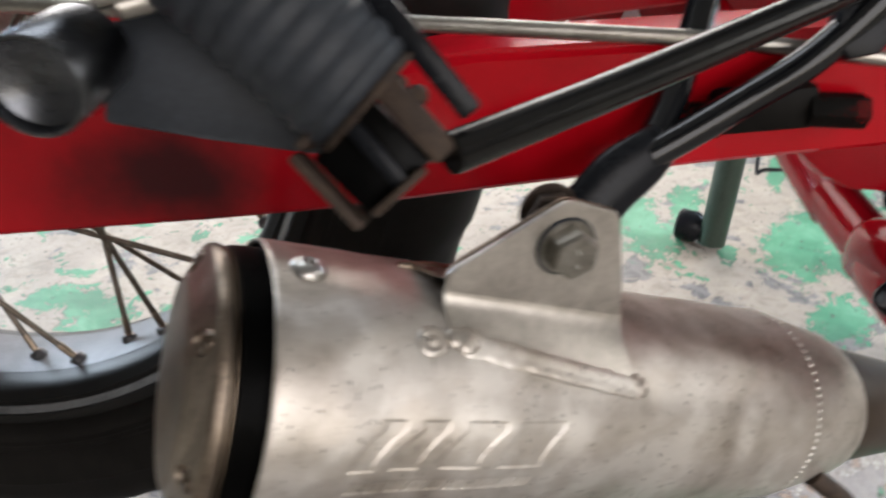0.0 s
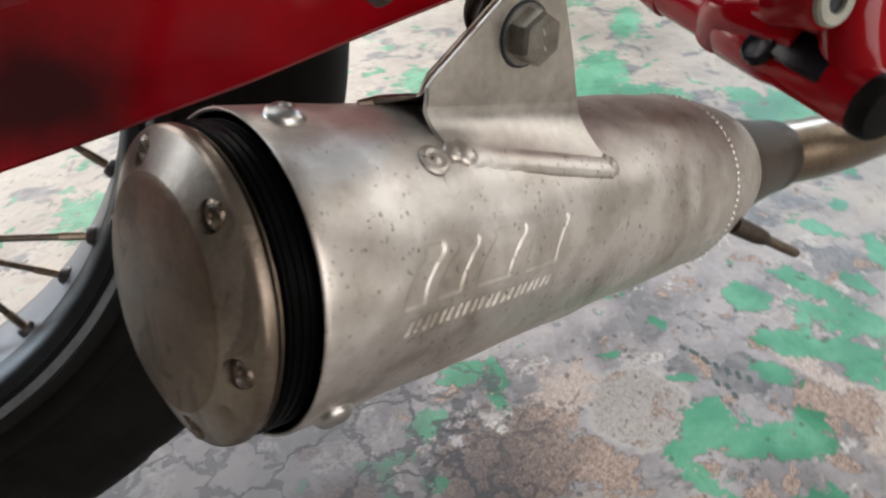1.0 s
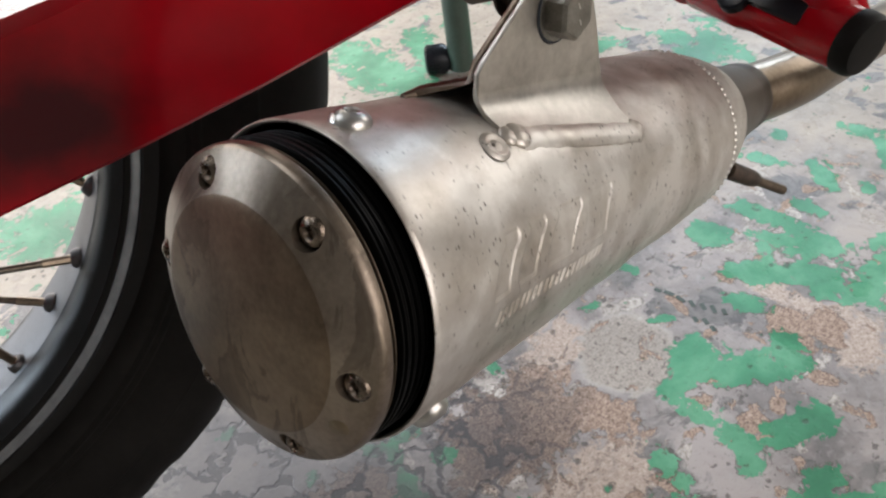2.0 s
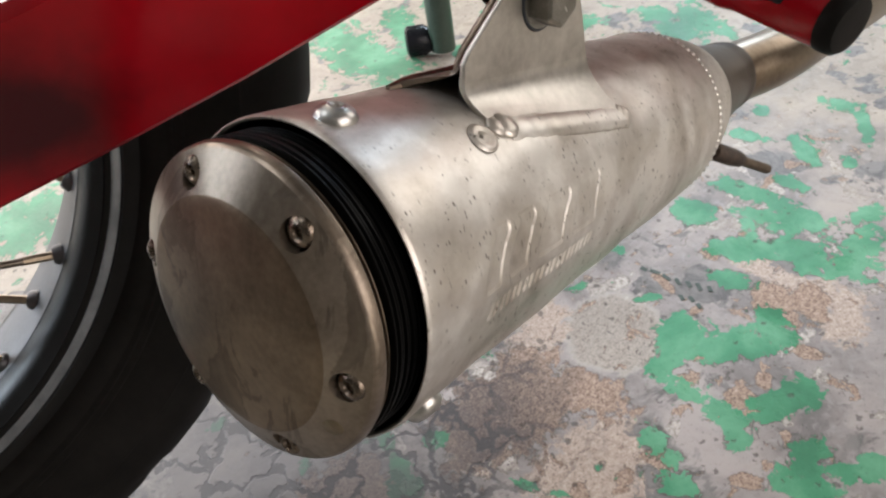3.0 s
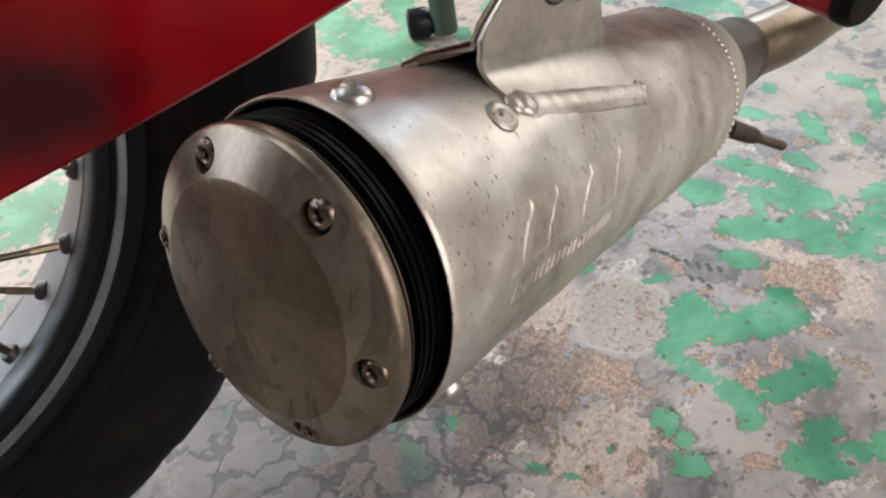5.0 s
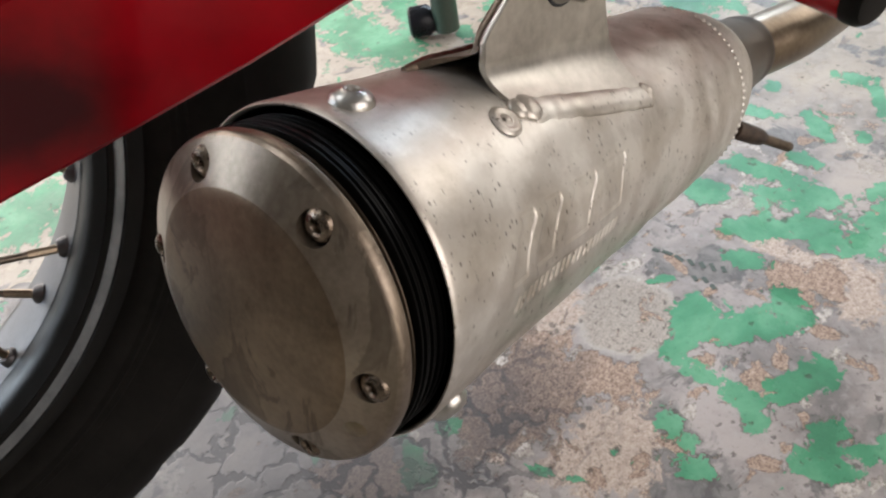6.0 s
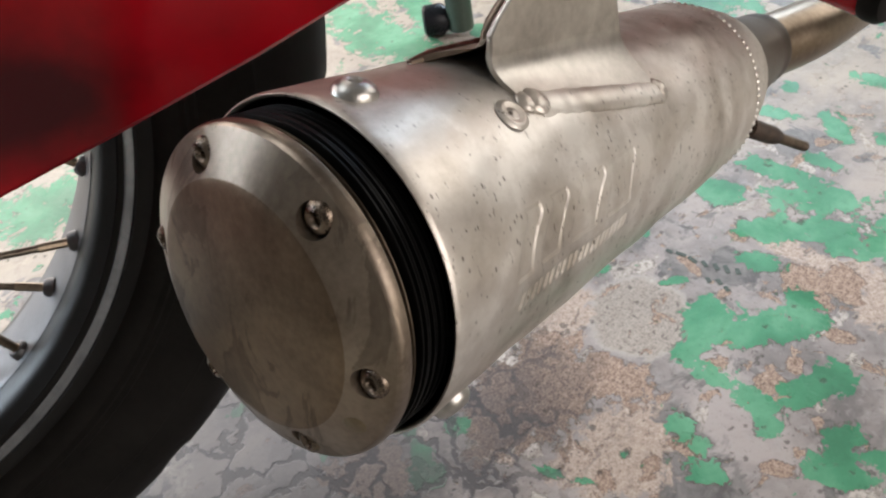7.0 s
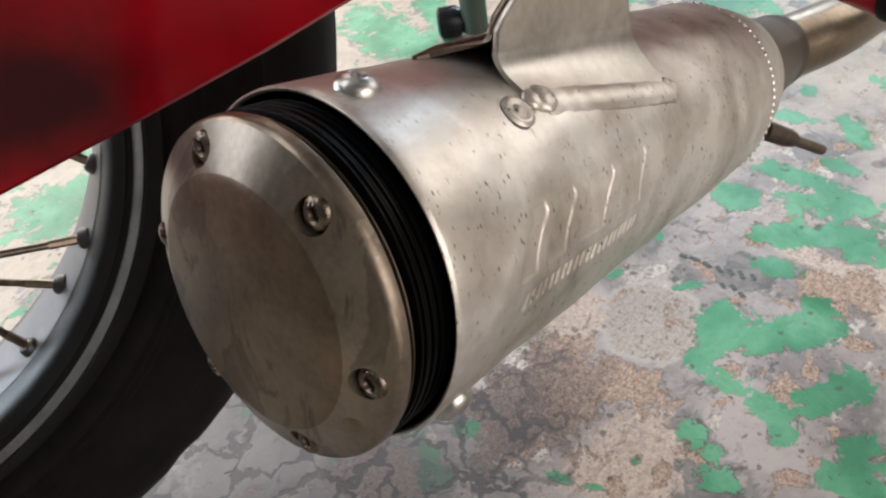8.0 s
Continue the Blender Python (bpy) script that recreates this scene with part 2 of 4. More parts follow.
GREEN_UNDER = [
    (0.455, 0.056, 0.017, 0.005, 141), (0.433, 0.129, 0.018, 0.006, 148), (0.144, 0.159, 0.013, 0.011, 53),
    (0.128, 0.141, 0.018, 0.012, 118), (0.185, 0.147, 0.013, 0.011, 157), (0.157, 0.187, 0.013, 0.008, 45),
    (0.192, 0.051, 0.022, 0.004, 96), (0.202, 0.019, 0.011, 0.004, 112), (0.076, 0.352, 0.013, 0.007, 168),
    (0.297, 0.231, 0.025, 0.02, 162), (0.302, 0.177, 0.022, 0.007, 70), (0.224, 0.206, 0.021, 0.018, 20),
    (0.174, 0.198, 0.029, 0.008, 157), (0.149, 0.212, 0.011, 0.009, 130), (0.325, 0.2, 0.024, 0.009, 61),
]
GREEN_FAR = [
    (1.42, 1.01, 0.150, 0.040, 42), (1.17, 0.84, 0.093, 0.018, 43), (0.98, 0.58, 0.097, 0.049, 27),
    (1.05, 0.60, 0.082, 0.032, 39), (1.01, 0.48, 0.074, 0.035, 119), (1.28, 0.72, 0.096, 0.032, 36),
    (1.05, 0.28, 0.044, 0.026, 64), (0.84, 0.59, 0.032, 0.014, 44), (0.76, 0.76, 0.131, 0.057, 77),
    (0.79, 0.87, 0.054, 0.032, 59), (0.13, 0.89, 0.077, 0.049, 94), (0.17, 0.91, 0.049, 0.034, 2),
    (-0.17, 0.74, 0.077, 0.037, 114), (-0.23, 0.81, 0.046, 0.030, 4), (0.61, 0.82, 0.029, 0.026, 31),
    (0.87, 0.75, 0.102, 0.027, 51), (0.99, 0.58, 0.116, 0.046, 40), (0.88, 0.38, 0.070, 0.037, 31),
]
BROWN_PATCHES = [
    (0.235, 0.12, 0.052, 0.049, 56), (0.278, 0.094, 0.045, 0.037, 122), (0.31, 0.048, 0.03, 0.02, 100),
    (0.101, 0.187, 0.041, 0.027, 115), (0.374, -0.026, 0.015, 0.01, 15),
    (0.38, -0.075, 0.015, 0.013, 59), (0.511, -0.064, 0.031, 0.017, 45), (0.283, -0.043, 0.016, 0.011, 107),
    (0.299, -0.11, 0.014, 0.006, 126), (0.611, -0.104, 0.013, 0.01, 173), (0.536, -0.094, 0.03, 0.014, 13),
    (0.411, -0.087, 0.009, 0.007, 175), (0.466, -0.112, 0.015, 0.007, 108), (0.553, 0.022, 0.013, 0.008, 80),
    (0.302, 0.123, 0.026, 0.02, 177),
]
TAN_PATCHES = [
    (0.352, 0.129, 0.047, 0.024, 12), (0.316, 0.128, 0.027, 0.02, 5), (0.249, 0.01, 0.044, 0.04, 147),
    (0.211, 0.018, 0.035, 0.019, 124), (0.564, -0.016, 0.038, 0.015, 82), (0.551, -0.092, 0.043, 0.023, 106),
    (0.521, -0.128, 0.026, 0.019, 168), (0.18, 0.102, 0.022, 0.007, 101),
]
GREY_PATCHES = [
    (0.386, 0.063, 0.056, 0.048, 17), (0.524, 0.096, 0.072, 0.044, 100), (0.178, 0.069, 0.077, 0.019, 123),
    (0.343, -0.025, 0.021, 0.016, 133), (0.321, -0.103, 0.028, 0.026, 142), (0.393, -0.153, 0.032, 0.024, 156),
    (0.417, -0.068, 0.049, 0.015, 129), (0.303, -0.064, 0.024, 0.014, 16), (0.06, 0.273, 0.054, 0.035, 110),
    (0.474, 0.016, 0.035, 0.014, 97), (0.497, -0.04, 0.03, 0.016, 32), (0.424, -0.144, 0.032, 0.021, 94),
    (0.282, -0.102, 0.028, 0.009, 125),
]


def nearest_patch(rows, x, y):
    """The distance to the nearest patch, about 1 at its border, for arrays of places; neighbours melt together."""
    near = np.full(x.shape, math.exp(-5 * 3.0))
    for px, py, a, b, deg in rows:
        c, w = math.cos(radians(deg)), math.sin(radians(deg))
        u, q = (x - px) * c + (y - py) * w, (y - py) * c - (x - px) * w
        near += np.exp(-5 * np.hypot(u / a, q / b))
    return np.log(near) / -5


def inside(nt, d, size=1.0, soft=0.03):
    """1 inside a border at the given distance, 0 outside."""
    return ramp(nt, maths(nt, "MULTIPLY", d, 0.5), [(0.5 * size - soft, grey(1)), (0.5 * size, grey(0))])


def above(nt, n, level, soft=0.008):
    return ramp(nt, n, [(level - soft, grey(0)), (level, grey(1))])


def make_floor():
    """Worn concrete: smooth grey screed, pale and tan bare spots, flaking green paint, pits."""
    m, nt, b = material("worn_painted_concrete", (0.4, 0.4, 0.38), 0.5)
    v = coords(nt)
    n0 = noise_tex(nt, v, 2.3, 4, 0.6)
    n1 = noise_tex(nt, v, 9.0, 7, 0.62, 0.3)
    n2 = noise_tex(nt, v, 34.0, 6, 0.65, 0.5)
    n3 = noise_tex(nt, v, 170.0, 5, 0.7)
    n4 = noise_tex(nt, v, 420.0, 3, 0.7)
    n5 = noise_tex(nt, v, 21.0, 5, 0.6, 0.4)
    n6 = noise_tex(nt, v, 75.0, 4, 0.6, 0.6)
    nA = noise_tex(nt, v, 15.0, 6, 0.6, 0.9)
    nB = noise_tex(nt, coords(nt, (1.0, 1.15, 1.0)), 26.0, 6, 0.62, 0.7)

    def centred(n, k):
        return maths(nt, "MULTIPLY", maths(nt, "SUBTRACT", n, 0.5), k)
    worn_map = nt.nodes.new("ShaderNodeAttribute")
    worn_map.attribute_name = "wear"
    spread = nt.nodes.new("ShaderNodeSeparateColor")
    nt.links.new(worn_map.outputs["Color"], spread.inputs["Color"])
    edge = maths(nt, "ADD", maths(nt, "ADD", centred(n2, 2.5), centred(n1, 0.8)), maths(nt, "ADD", centred(n3, 0.7), centred(n6, 1.6)))
    # base: pale rough concrete and smoother grey screed in islands
    pale = ramp(nt, n3, [(0.34, (0.20, 0.17, 0.15)), (0.45, (0.40, 0.365, 0.335)), (0.58, (0.58, 0.54, 0.50))])
    pale = mix(nt, ramp(nt, n5, [(0.40, grey(0.55)), (0.52, grey(0.0))]), pale, (0.24, 0.21, 0.185))
    screed = ramp(nt, n1, [(0.38, (0.178, 0.166, 0.162)), (0.5, (0.29, 0.264, 0.256)), (0.62, (0.415, 0.376, 0.362))])
    screed = mix(nt, ramp(nt, n3, [(0.33, grey(0.6)), (0.43, grey(0.0))]), screed, (0.14, 0.13, 0.13))
    screed = mix(nt, ramp(nt, n6, [(0.52, grey(0)), (0.68, grey(0.55))]), screed, (0.40, 0.38, 0.375))
    dirty = ramp(nt, n2, [(0.40, (0.10, 0.095, 0.095)), (0.56, (0.22, 0.21, 0.205))])
    grey_d = maths(nt, "ADD", worn_map.outputs["Alpha"], edge)
    grey_mask = maths(nt, "MAXIMUM", inside(nt, grey_d), above(nt, nA, 0.43))
    grey_rim = maths(nt, "SUBTRACT", maths(nt, "MAXIMUM", inside(nt, grey_d, 1.16), above(nt, nA, 0.418)), grey_mask)
    away = node(nt, "VectorMath")
    away.operation = "DISTANCE"
    nt.links.new(v, away.inputs[0])
    away.inputs[1].default_value = (0.25, -0.10, 0)
    worn = maths(nt, "ADD", away.outputs["Value"], centred(n1, 0.8))
    close = ramp(nt, worn, [(0.45, grey(1)), (0.80, grey(0.15))])
    cream = ramp(nt, n2, [(0.36, (0.29, 0.24, 0.18)), (0.50, (0.41, 0.352, 0.278))])
    screed = mix(nt, ramp(nt, worn, [(0.40, grey(0)), (0.75, grey(0.75))]), screed, cream)
    pale = mix(nt, maths(nt, "SUBTRACT", 1.0, close), pale, cream)
    ground = mix(nt, grey_mask, pale, screed)
    ground = mix(nt, above(nt, noise_tex(nt, v, 11.0, 6, 0.62, 0.5), 0.59, 0.03), ground, dirty)
    ground = mix(nt, maths(nt, "MULTIPLY", maths(nt, "MULTIPLY", grey_rim, close), maths(nt, "ADD", n2, 0.0)), ground, (0.11, 0.095, 0.085))
    # broken-out aggregate, tan and brown
    grain = maths(nt, "ADD", maths(nt, "MULTIPLY", n3, 0.5), maths(nt, "MULTIPLY", n4, 0.5))
    tan = ramp(nt, grain, [(0.36, (0.22, 0.168, 0.135)), (0.47, (0.42, 0.335, 0.28)), (0.60, (0.58, 0.49, 0.425))])
    brown = ramp(nt, grain, [(0.36, (0.12, 0.085, 0.070)), (0.49, (0.34, 0.248, 0.195)), (0.62, (0.56, 0.44, 0.36))])
    # silencer's shadow on the brown patch, painted in as a soft dark core
    shade_at = node(nt, "VectorMath")
    shade_at.operation = "DISTANCE"
    nt.links.new(v, shade_at.inputs[0])
    shade_at.inputs[1].default_value = (0.243, 0.120, 0)
    muffler_shade = ramp(nt, maths(nt, "ADD", shade_at.outputs["Value"], maths(nt, "ADD", centred(n2, 0.10), centred(n5, 0.06))), [(0.035, grey(0.9)), (0.065, grey(0.5)), (0.098, grey(0.0))])
    brown = mix(nt, muffler_shade, brown, ramp(nt, grain, [(0.40, (0.068, 0.052, 0.048)), (0.58, (0.21, 0.165, 0.145))]))
    sandy = node(nt, "VectorMath")
    sandy.operation = "DISTANCE"
    nt.links.new(v, sandy.inputs[0])
    sandy.inputs[1].default_value = (0.393, 0.064, 0)
    sandy_d = maths(nt, "ADD", sandy.outputs["Value"], maths(nt, "ADD", centred(n2, 0.03), centred(n6, 0.02)))
    ground = mix(nt, ramp(nt, sandy_d, [(0.0531, grey(1)), (0.0571, grey(0))]), ground, (0.46, 0.43, 0.40))
    ground = mix(nt, ramp(nt, sandy_d, [(0.0491, grey(1)), (0.0531, grey(0))]), ground, ramp(nt, grain, [(0.38, (0.19, 0.165, 0.145)), (0.48, (0.335, 0.298, 0.262)), (0.62, (0.45, 0.405, 0.36))]))
    tan_mask = inside(nt, maths(nt, "ADD", spread.outputs["Blue"], edge), 1.25, 0.14)
    ground = mix(nt, tan_mask, ground, tan)
    brown_d = maths(nt, "ADD", spread.outputs["Green"], edge)
    chips = maths(nt, "MULTIPLY", above(nt, nB, 0.625), close)
    bare_mask = maths(nt, "MAXIMUM", inside(nt, brown_d, 1.16, 0.05), chips)
    bare_rim = maths(nt, "SUBTRACT", maths(nt, "MAXIMUM", inside(nt, brown_d, 1.24), above(nt, nB, 0.612)), bare_mask)
    ground = mix(nt, maths(nt, "MULTIPLY", maths(nt, "MULTIPLY", bare_rim, close), maths(nt, "ADD", n2, 0.25)), ground, (0.08, 0.068, 0.06))
    ground = mix(nt, bare_mask, ground, brown)
    # flaking green paint with dark broken edges
    green_d = maths(nt, "ADD", spread.outputs["Red"], edge)
    stray = maths(nt, "ADD", maths(nt, "MULTIPLY", n2, 0.45), maths(nt, "MULTIPLY", noise_tex(nt, v, 13.0, 6, 0.6, 0.6), 0.55))
    stray = maths(nt, "ADD", stray, ramp(nt, away.outputs["Value"], [(0.5, grey(0)), (1.2, grey(0.05))]))
    pocks = maths(nt, "MAXIMUM", above(nt, n2, 0.685), above(nt, nB, 0.66))
    green_mask = maths(nt, "MAXIMUM", inside(nt, green_d, 1.04), above(nt, stray, 0.628))
    rim_mask = maths(nt, "MAXIMUM", inside(nt, green_d, 1.16), above(nt, stray, 0.617))
    rim_only = maths(nt, "MULTIPLY", maths(nt, "SUBTRACT", rim_mask, green_mask), ramp(nt, n5, [(0.42, grey(0)), (0.56, grey(0.8))]))
    ground = mix(nt, rim_only, ground, (0.085, 0.075, 0.065))
    green = ramp(nt, n1, [(0.38, (0.035, 0.205, 0.105)), (0.5, (0.058, 0.285, 0.150)), (0.62, (0.125, 0.38, 0.225))])
    green = mix(nt, ramp(nt, n3, [(0.32, grey(0.5)), (0.42, grey(0.0))]), green, (0.03, 0.13, 0.08))
    green_mask = maths(nt, "MULTIPLY", green_mask, maths(nt, "SUBTRACT", 1.0, pocks))
    col = mix(nt, green_mask, ground, green)
    dots = node(nt, "TexVoronoi", Scale=62.0)
    nt.links.new(v, dots.inputs["Vector"])
    holes = maths(nt, "ADD", dots.outputs["Distance"], centred(n3, 0.5))
    holes = maths(nt, "MULTIPLY", ramp(nt, holes, [(0.18, grey(1)), (0.24, grey(0))]), above(nt, n2, 0.545, 0.03))
    col = mix(nt, maths(nt, "MULTIPLY", holes, 0.6), col, (0.045, 0.04, 0.036))
    specks = ramp(nt, n4, [(0.30, grey(1)), (0.36, grey(0))])
    col = mix(nt, maths(nt, "MULTIPLY", specks, 0.35), col, (0.06, 0.055, 0.05))
    col = mix(nt, 1.0, col, ramp(nt, n0, [(0.38, grey(0.70)), (0.5, grey(0.90))]), "MULTIPLY")
    # darker floor by the wheel: dirt, with the machine's shade put into the colour
    dirt_shade = node(nt, "VectorMath")
    dirt_shade.operation = "DISTANCE"
    nt.links.new(v, dirt_shade.inputs[0])
    dirt_shade.inputs[1].default_value = (0.055, 0.28, 0)
    dirt_shade_d = maths(nt, "ADD", dirt_shade.outputs["Value"], maths(nt, "ADD", centred(n2, 0.25), centred(n1, 0.2)))
    col = mix(nt, ramp(nt, dirt_shade_d, [(0.12, grey(0.78)), (0.27, grey(0.0))]), col, (0.070, 0.070, 0.076))
    # flakes of screed lifting round this darkened place, with dark gaps
    shifted = node(nt, "VectorMath")
    shifted.operation = "ADD"
    wobble = node(nt, "TexNoise", Scale=30.0, Detail=4.0)
    nt.links.new(v, wobble.inputs["Vector"])
    nt.links.new(v, shifted.inputs[0])
    shrunk = node(nt, "VectorMath")
    shrunk.operation = "SCALE"
    nt.links.new(wobble.outputs["Color"], shrunk.inputs[0])
    shrunk.inputs["Scale"].default_value = 0.07
    nt.links.new(shrunk.outputs["Vector"], shifted.inputs[1])
    cells = node(nt, "TexVoronoi", Scale=17.0)
    cells.feature = "DISTANCE_TO_EDGE"
    nt.links.new(shifted.outputs["Vector"], cells.inputs["Vector"])
    gaps = ramp(nt, maths(nt, "ADD", cells.outputs["Distance"], centred(n6, 0.22)), [(0.035, grey(1)), (0.07, grey(0))])
    gaps = maths(nt, "MULTIPLY", gaps, ramp(nt, dirt_shade_d, [(0.22, grey(0.85)), (0.34, grey(0))]))
    col = mix(nt, gaps, col, (0.045, 0.045, 0.050))
    nt.links.new(col, b.inputs["Base Color"])
    nt.links.new(mix(nt, bare_mask, ramp(nt, n2, [(0.3, grey(0.45)), (0.7, grey(0.62))]), grey(0.8)), b.inputs["Roughness"])
    h = maths(nt, "ADD", maths(nt, "MULTIPLY", green_mask, 0.6), maths(nt, "MULTIPLY", n3, 0.4))
    h = maths(nt, "ADD", h, maths(nt, "MULTIPLY", grey_mask, 0.3))
    h = maths(nt, "SUBTRACT", h, maths(nt, "MULTIPLY", bare_mask, maths(nt, "ADD", maths(nt, "MULTIPLY", grain, 1.4), 0.5)))
    h = maths(nt, "SUBTRACT", h, maths(nt, "MULTIPLY", maths(nt, "MAXIMUM", holes, gaps), 0.8))
    bump(nt, b, h, 0.6, 0.0012)
    return m


M_FLOOR = make_floor()


# ---- mesh helpers ----
def finish(name, bm, mat, smooth=40):
    bmesh.ops.recalc_face_normals(bm, faces=bm.faces)
    bmesh.ops.scale(bm, vec=(UNIT, UNIT, UNIT), verts=bm.verts)
    me = bpy.data.meshes.new(name)
    bm.to_mesh(me)
    bm.free()
    me.materials.append(mat)
    if smooth:
        for p in me.polygons:
            p.use_smooth = True
        me.set_sharp_from_angle(angle=radians(smooth))
    return me


def part(name, bm, mat, parent, label="", m=None, smooth=40):
    """One mesh object under a thing or part; m: its pose in working units."""
    me = bm if isinstance(bm, bpy.types.Mesh) else finish(name, bm, mat, smooth)
    ob = new(name, me)
    m = m.copy() if m is not None else Matrix()
    m.translation = m.translation * UNIT
    if parent is not None:
        ob.parent = parent
        ob.matrix_parent_inverse = PLACED[parent].inverted()
    PLACED[ob] = m
    ob.matrix_basis = m
    if label:
        ob["label"] = label
    return ob


PLACED = {}


def lathe(profile, segs=96, closed=False, bm=None, m=None):
    """Turns (along x, radius) rows round the x axis."""
    bm = bm or bmesh.new()
    rings = []
    for u, r in profile:
        rings.append([bm.verts.new((u, r * math.sin(2 * math.pi * k / segs), r * math.cos(2 * math.pi * k / segs))) for k in range(segs)] if r > 1e-6 else [bm.verts.new((u, 0, 0))])
    if closed:
        rings.append(rings[0])
    for a, b in zip(rings, rings[1:]):
        for k in range(segs):
            j = (k + 1) % segs
            if len(a) == 1 and len(b) == 1:
                continue
            q = [a[0], b[j], b[k]] if len(a) == 1 else [a[k], a[j], b[0]] if len(b) == 1 else [a[k], a[j], b[j], b[k]]
            bm.faces.new(q)
    if m is not None:
        bmesh.ops.transform(bm, matrix=m, verts=bm.verts)
    return bm


def box(sx, sy, sz, bevel=0.0, m=None, segs=2):
    bm = bmesh.new()
    bmesh.ops.create_cube(bm, size=1.0)
    bmesh.ops.scale(bm, vec=(sx, sy, sz), verts=bm.verts)
    if bevel:
        bmesh.ops.bevel(bm, geom=bm.edges[:], offset=bevel, segments=segs, affect="EDGES", profile=0.5)
    if m is not None:
        bmesh.ops.transform(bm, matrix=m, verts=bm.verts)
    return bm


def smooth_path(points, steps=8):
    """A Catmull-Rom line through the points."""
    p = [Vector(q) for q in points]
    p = [2 * p[0] - p[1], *p, 2 * p[-1] - p[-2]]
    out = []
    for i in range(1, len(p) - 2):
        for k in range(steps):
            t = k / steps
            out.append(0.5 * ((2 * p[i]) + (p[i + 1] - p[i - 1]) * t + (2 * p[i - 1] - 5 * p[i] + 4 * p[i + 1] - p[i + 2]) * t * t + (3 * p[i] - p[i - 1] - 3 * p[i + 1] + p[i + 2]) * t ** 3))
    return out + [p[-2]]


def sweep(points, radius, segs=20, cap=True, flat=1.0, hint=(0, 0, 1)):
    """A round (or flattened) bar along the points; radius may be a list."""
    bm = bmesh.new()
    n = len(points)
    pts = [Vector(q) for q in points]
    rad = radius if isinstance(radius, (list, tuple)) else [radius] * n
    side = Vector(hint)
    rings = []
    for i, q in enumerate(pts):
        d = (pts[min(i + 1, n - 1)] - pts[max(i - 1, 0)]).normalized()
        a = (side - side.dot(d) * d).normalized()
        b = d.cross(a)
        side = a
        rings.append([bm.verts.new(q + rad[i] * (math.cos(2 * math.pi * k / segs) * a + flat * math.sin(2 * math.pi * k / segs) * b)) for k in range(segs)])
    for a, b in zip(rings, rings[1:]):
        for k in range(segs):
            bm.faces.new([a[k], a[(k + 1) % segs], b[(k + 1) % segs], b[k]])
    if cap:
        bm.faces.new(rings[0][::-1])
        bm.faces.new(rings[-1])
    return bm


def outline_reach(outline, centre, ang):
    """How far a closed outline lies from a point inside it, in one direction."""
    d, best = Vector((math.cos(ang), math.sin(ang))), None
    for p, q in zip(outline, outline[1:] + outline[:1]):
        p, q = Vector(p) - Vector(centre), Vector(q) - Vector(centre)
        den = d.x * (q - p).y - d.y * (q - p).x
        if abs(den) < 1e-12:
            continue
        t = (p.x * (q - p).y - p.y * (q - p).x) / den
        k = (p.x * d.y - p.y * d.x) / den
        if t > 0 and -1e-6 <= k <= 1 + 1e-6 and (best is None or t < best):
            best = t
    return best


def holed(bm, outline, centre, radius, place, rings=5, n=72):
    """A sheet with a round hole: place() turns flat points into space. Returns the hole's and the outer verts."""
    corners = [math.atan2(y - centre[1], x - centre[0]) for x, y in outline]
    angs = sorted({round(a, 6) for a in [2 * math.pi * k / n - math.pi for k in range(n)] + corners})
    rows = []
    for i in range(rings + 1):
        f = i / rings
        row = []
        for a in angs:
            r = radius + f * (outline_reach(outline, centre, a) - radius)
            row.append(bm.verts.new(place(centre[0] + r * math.cos(a), centre[1] + r * math.sin(a))))
        rows.append(row)
    for a, b in zip(rows, rows[1:]):
        for k in range(len(angs)):
            j = (k + 1) % len(angs)
            bm.faces.new([a[k], a[j], b[j], b[k]])
    return rows[0], rows[-1]


def bridge(bm, a, b):
    for k in range(len(a)):
        j = (k + 1) % len(a)
        bm.faces.new([a[k], a[j], b[j], b[k]])


def along(a, b):
    """A pose at a whose x axis points to b."""
    a, b = Vector(a), Vector(b)
    return Matrix.Translation(a) @ (b - a).to_track_quat("X", "Z").to_matrix().to_4x4()


# ---- room ----
def structure(name, bm, mat, label, m=None, smooth=0):
    ob = part(name, bm, mat, None, label, m, smooth)
    return tagged(ob, kind="structure", category=name.split("_")[0])


def floor_sheet():
    """One sheet, finer under the machine, with its wear stored on it."""
    xs = [-6.0, -3.0, -1.2] + [-0.55 + 0.0125 * k for k in range(40)] + [-0.05 + 0.005 * k for k in range(150)] + [0.70 + 0.0125 * k for k in range(70)] + [2.0, 3.5, 6.0]
    ys = [-6.0, -3.0, -1.0] + [-0.25 + 0.005 * k for k in range(122)] + [0.36 + 0.0125 * k for k in range(72)] + [1.6, 3.0, 6.0]
    verts = [(x * UNIT, y * UNIT, 0.0) for y in ys for x in xs]
    w = len(xs)
    faces = [(j * w + i, j * w + i + 1, (j + 1) * w + i + 1, (j + 1) * w + i) for j in range(len(ys) - 1) for i in range(w - 1)]
    me = bpy.data.meshes.new("floor")
    me.from_pydata(verts, [], faces)
    me.materials.append(M_FLOOR)
    wear = me.attributes.new("wear", "FLOAT_COLOR", "POINT")
    gx, gy = np.meshgrid(np.array(xs), np.array(ys))
    maps = [nearest_patch(GREEN_NEAR + GREEN_SIDE + GREEN_UNDER + GREEN_FAR, gx, gy)] + [nearest_patch(rows, gx, gy) for rows in (BROWN_PATCHES, TAN_PATCHES, GREY_PATCHES)]
    flat = np.stack(maps, -1).ravel().astype(np.float32)
    wear.data.foreach_set("color", flat)
    return me


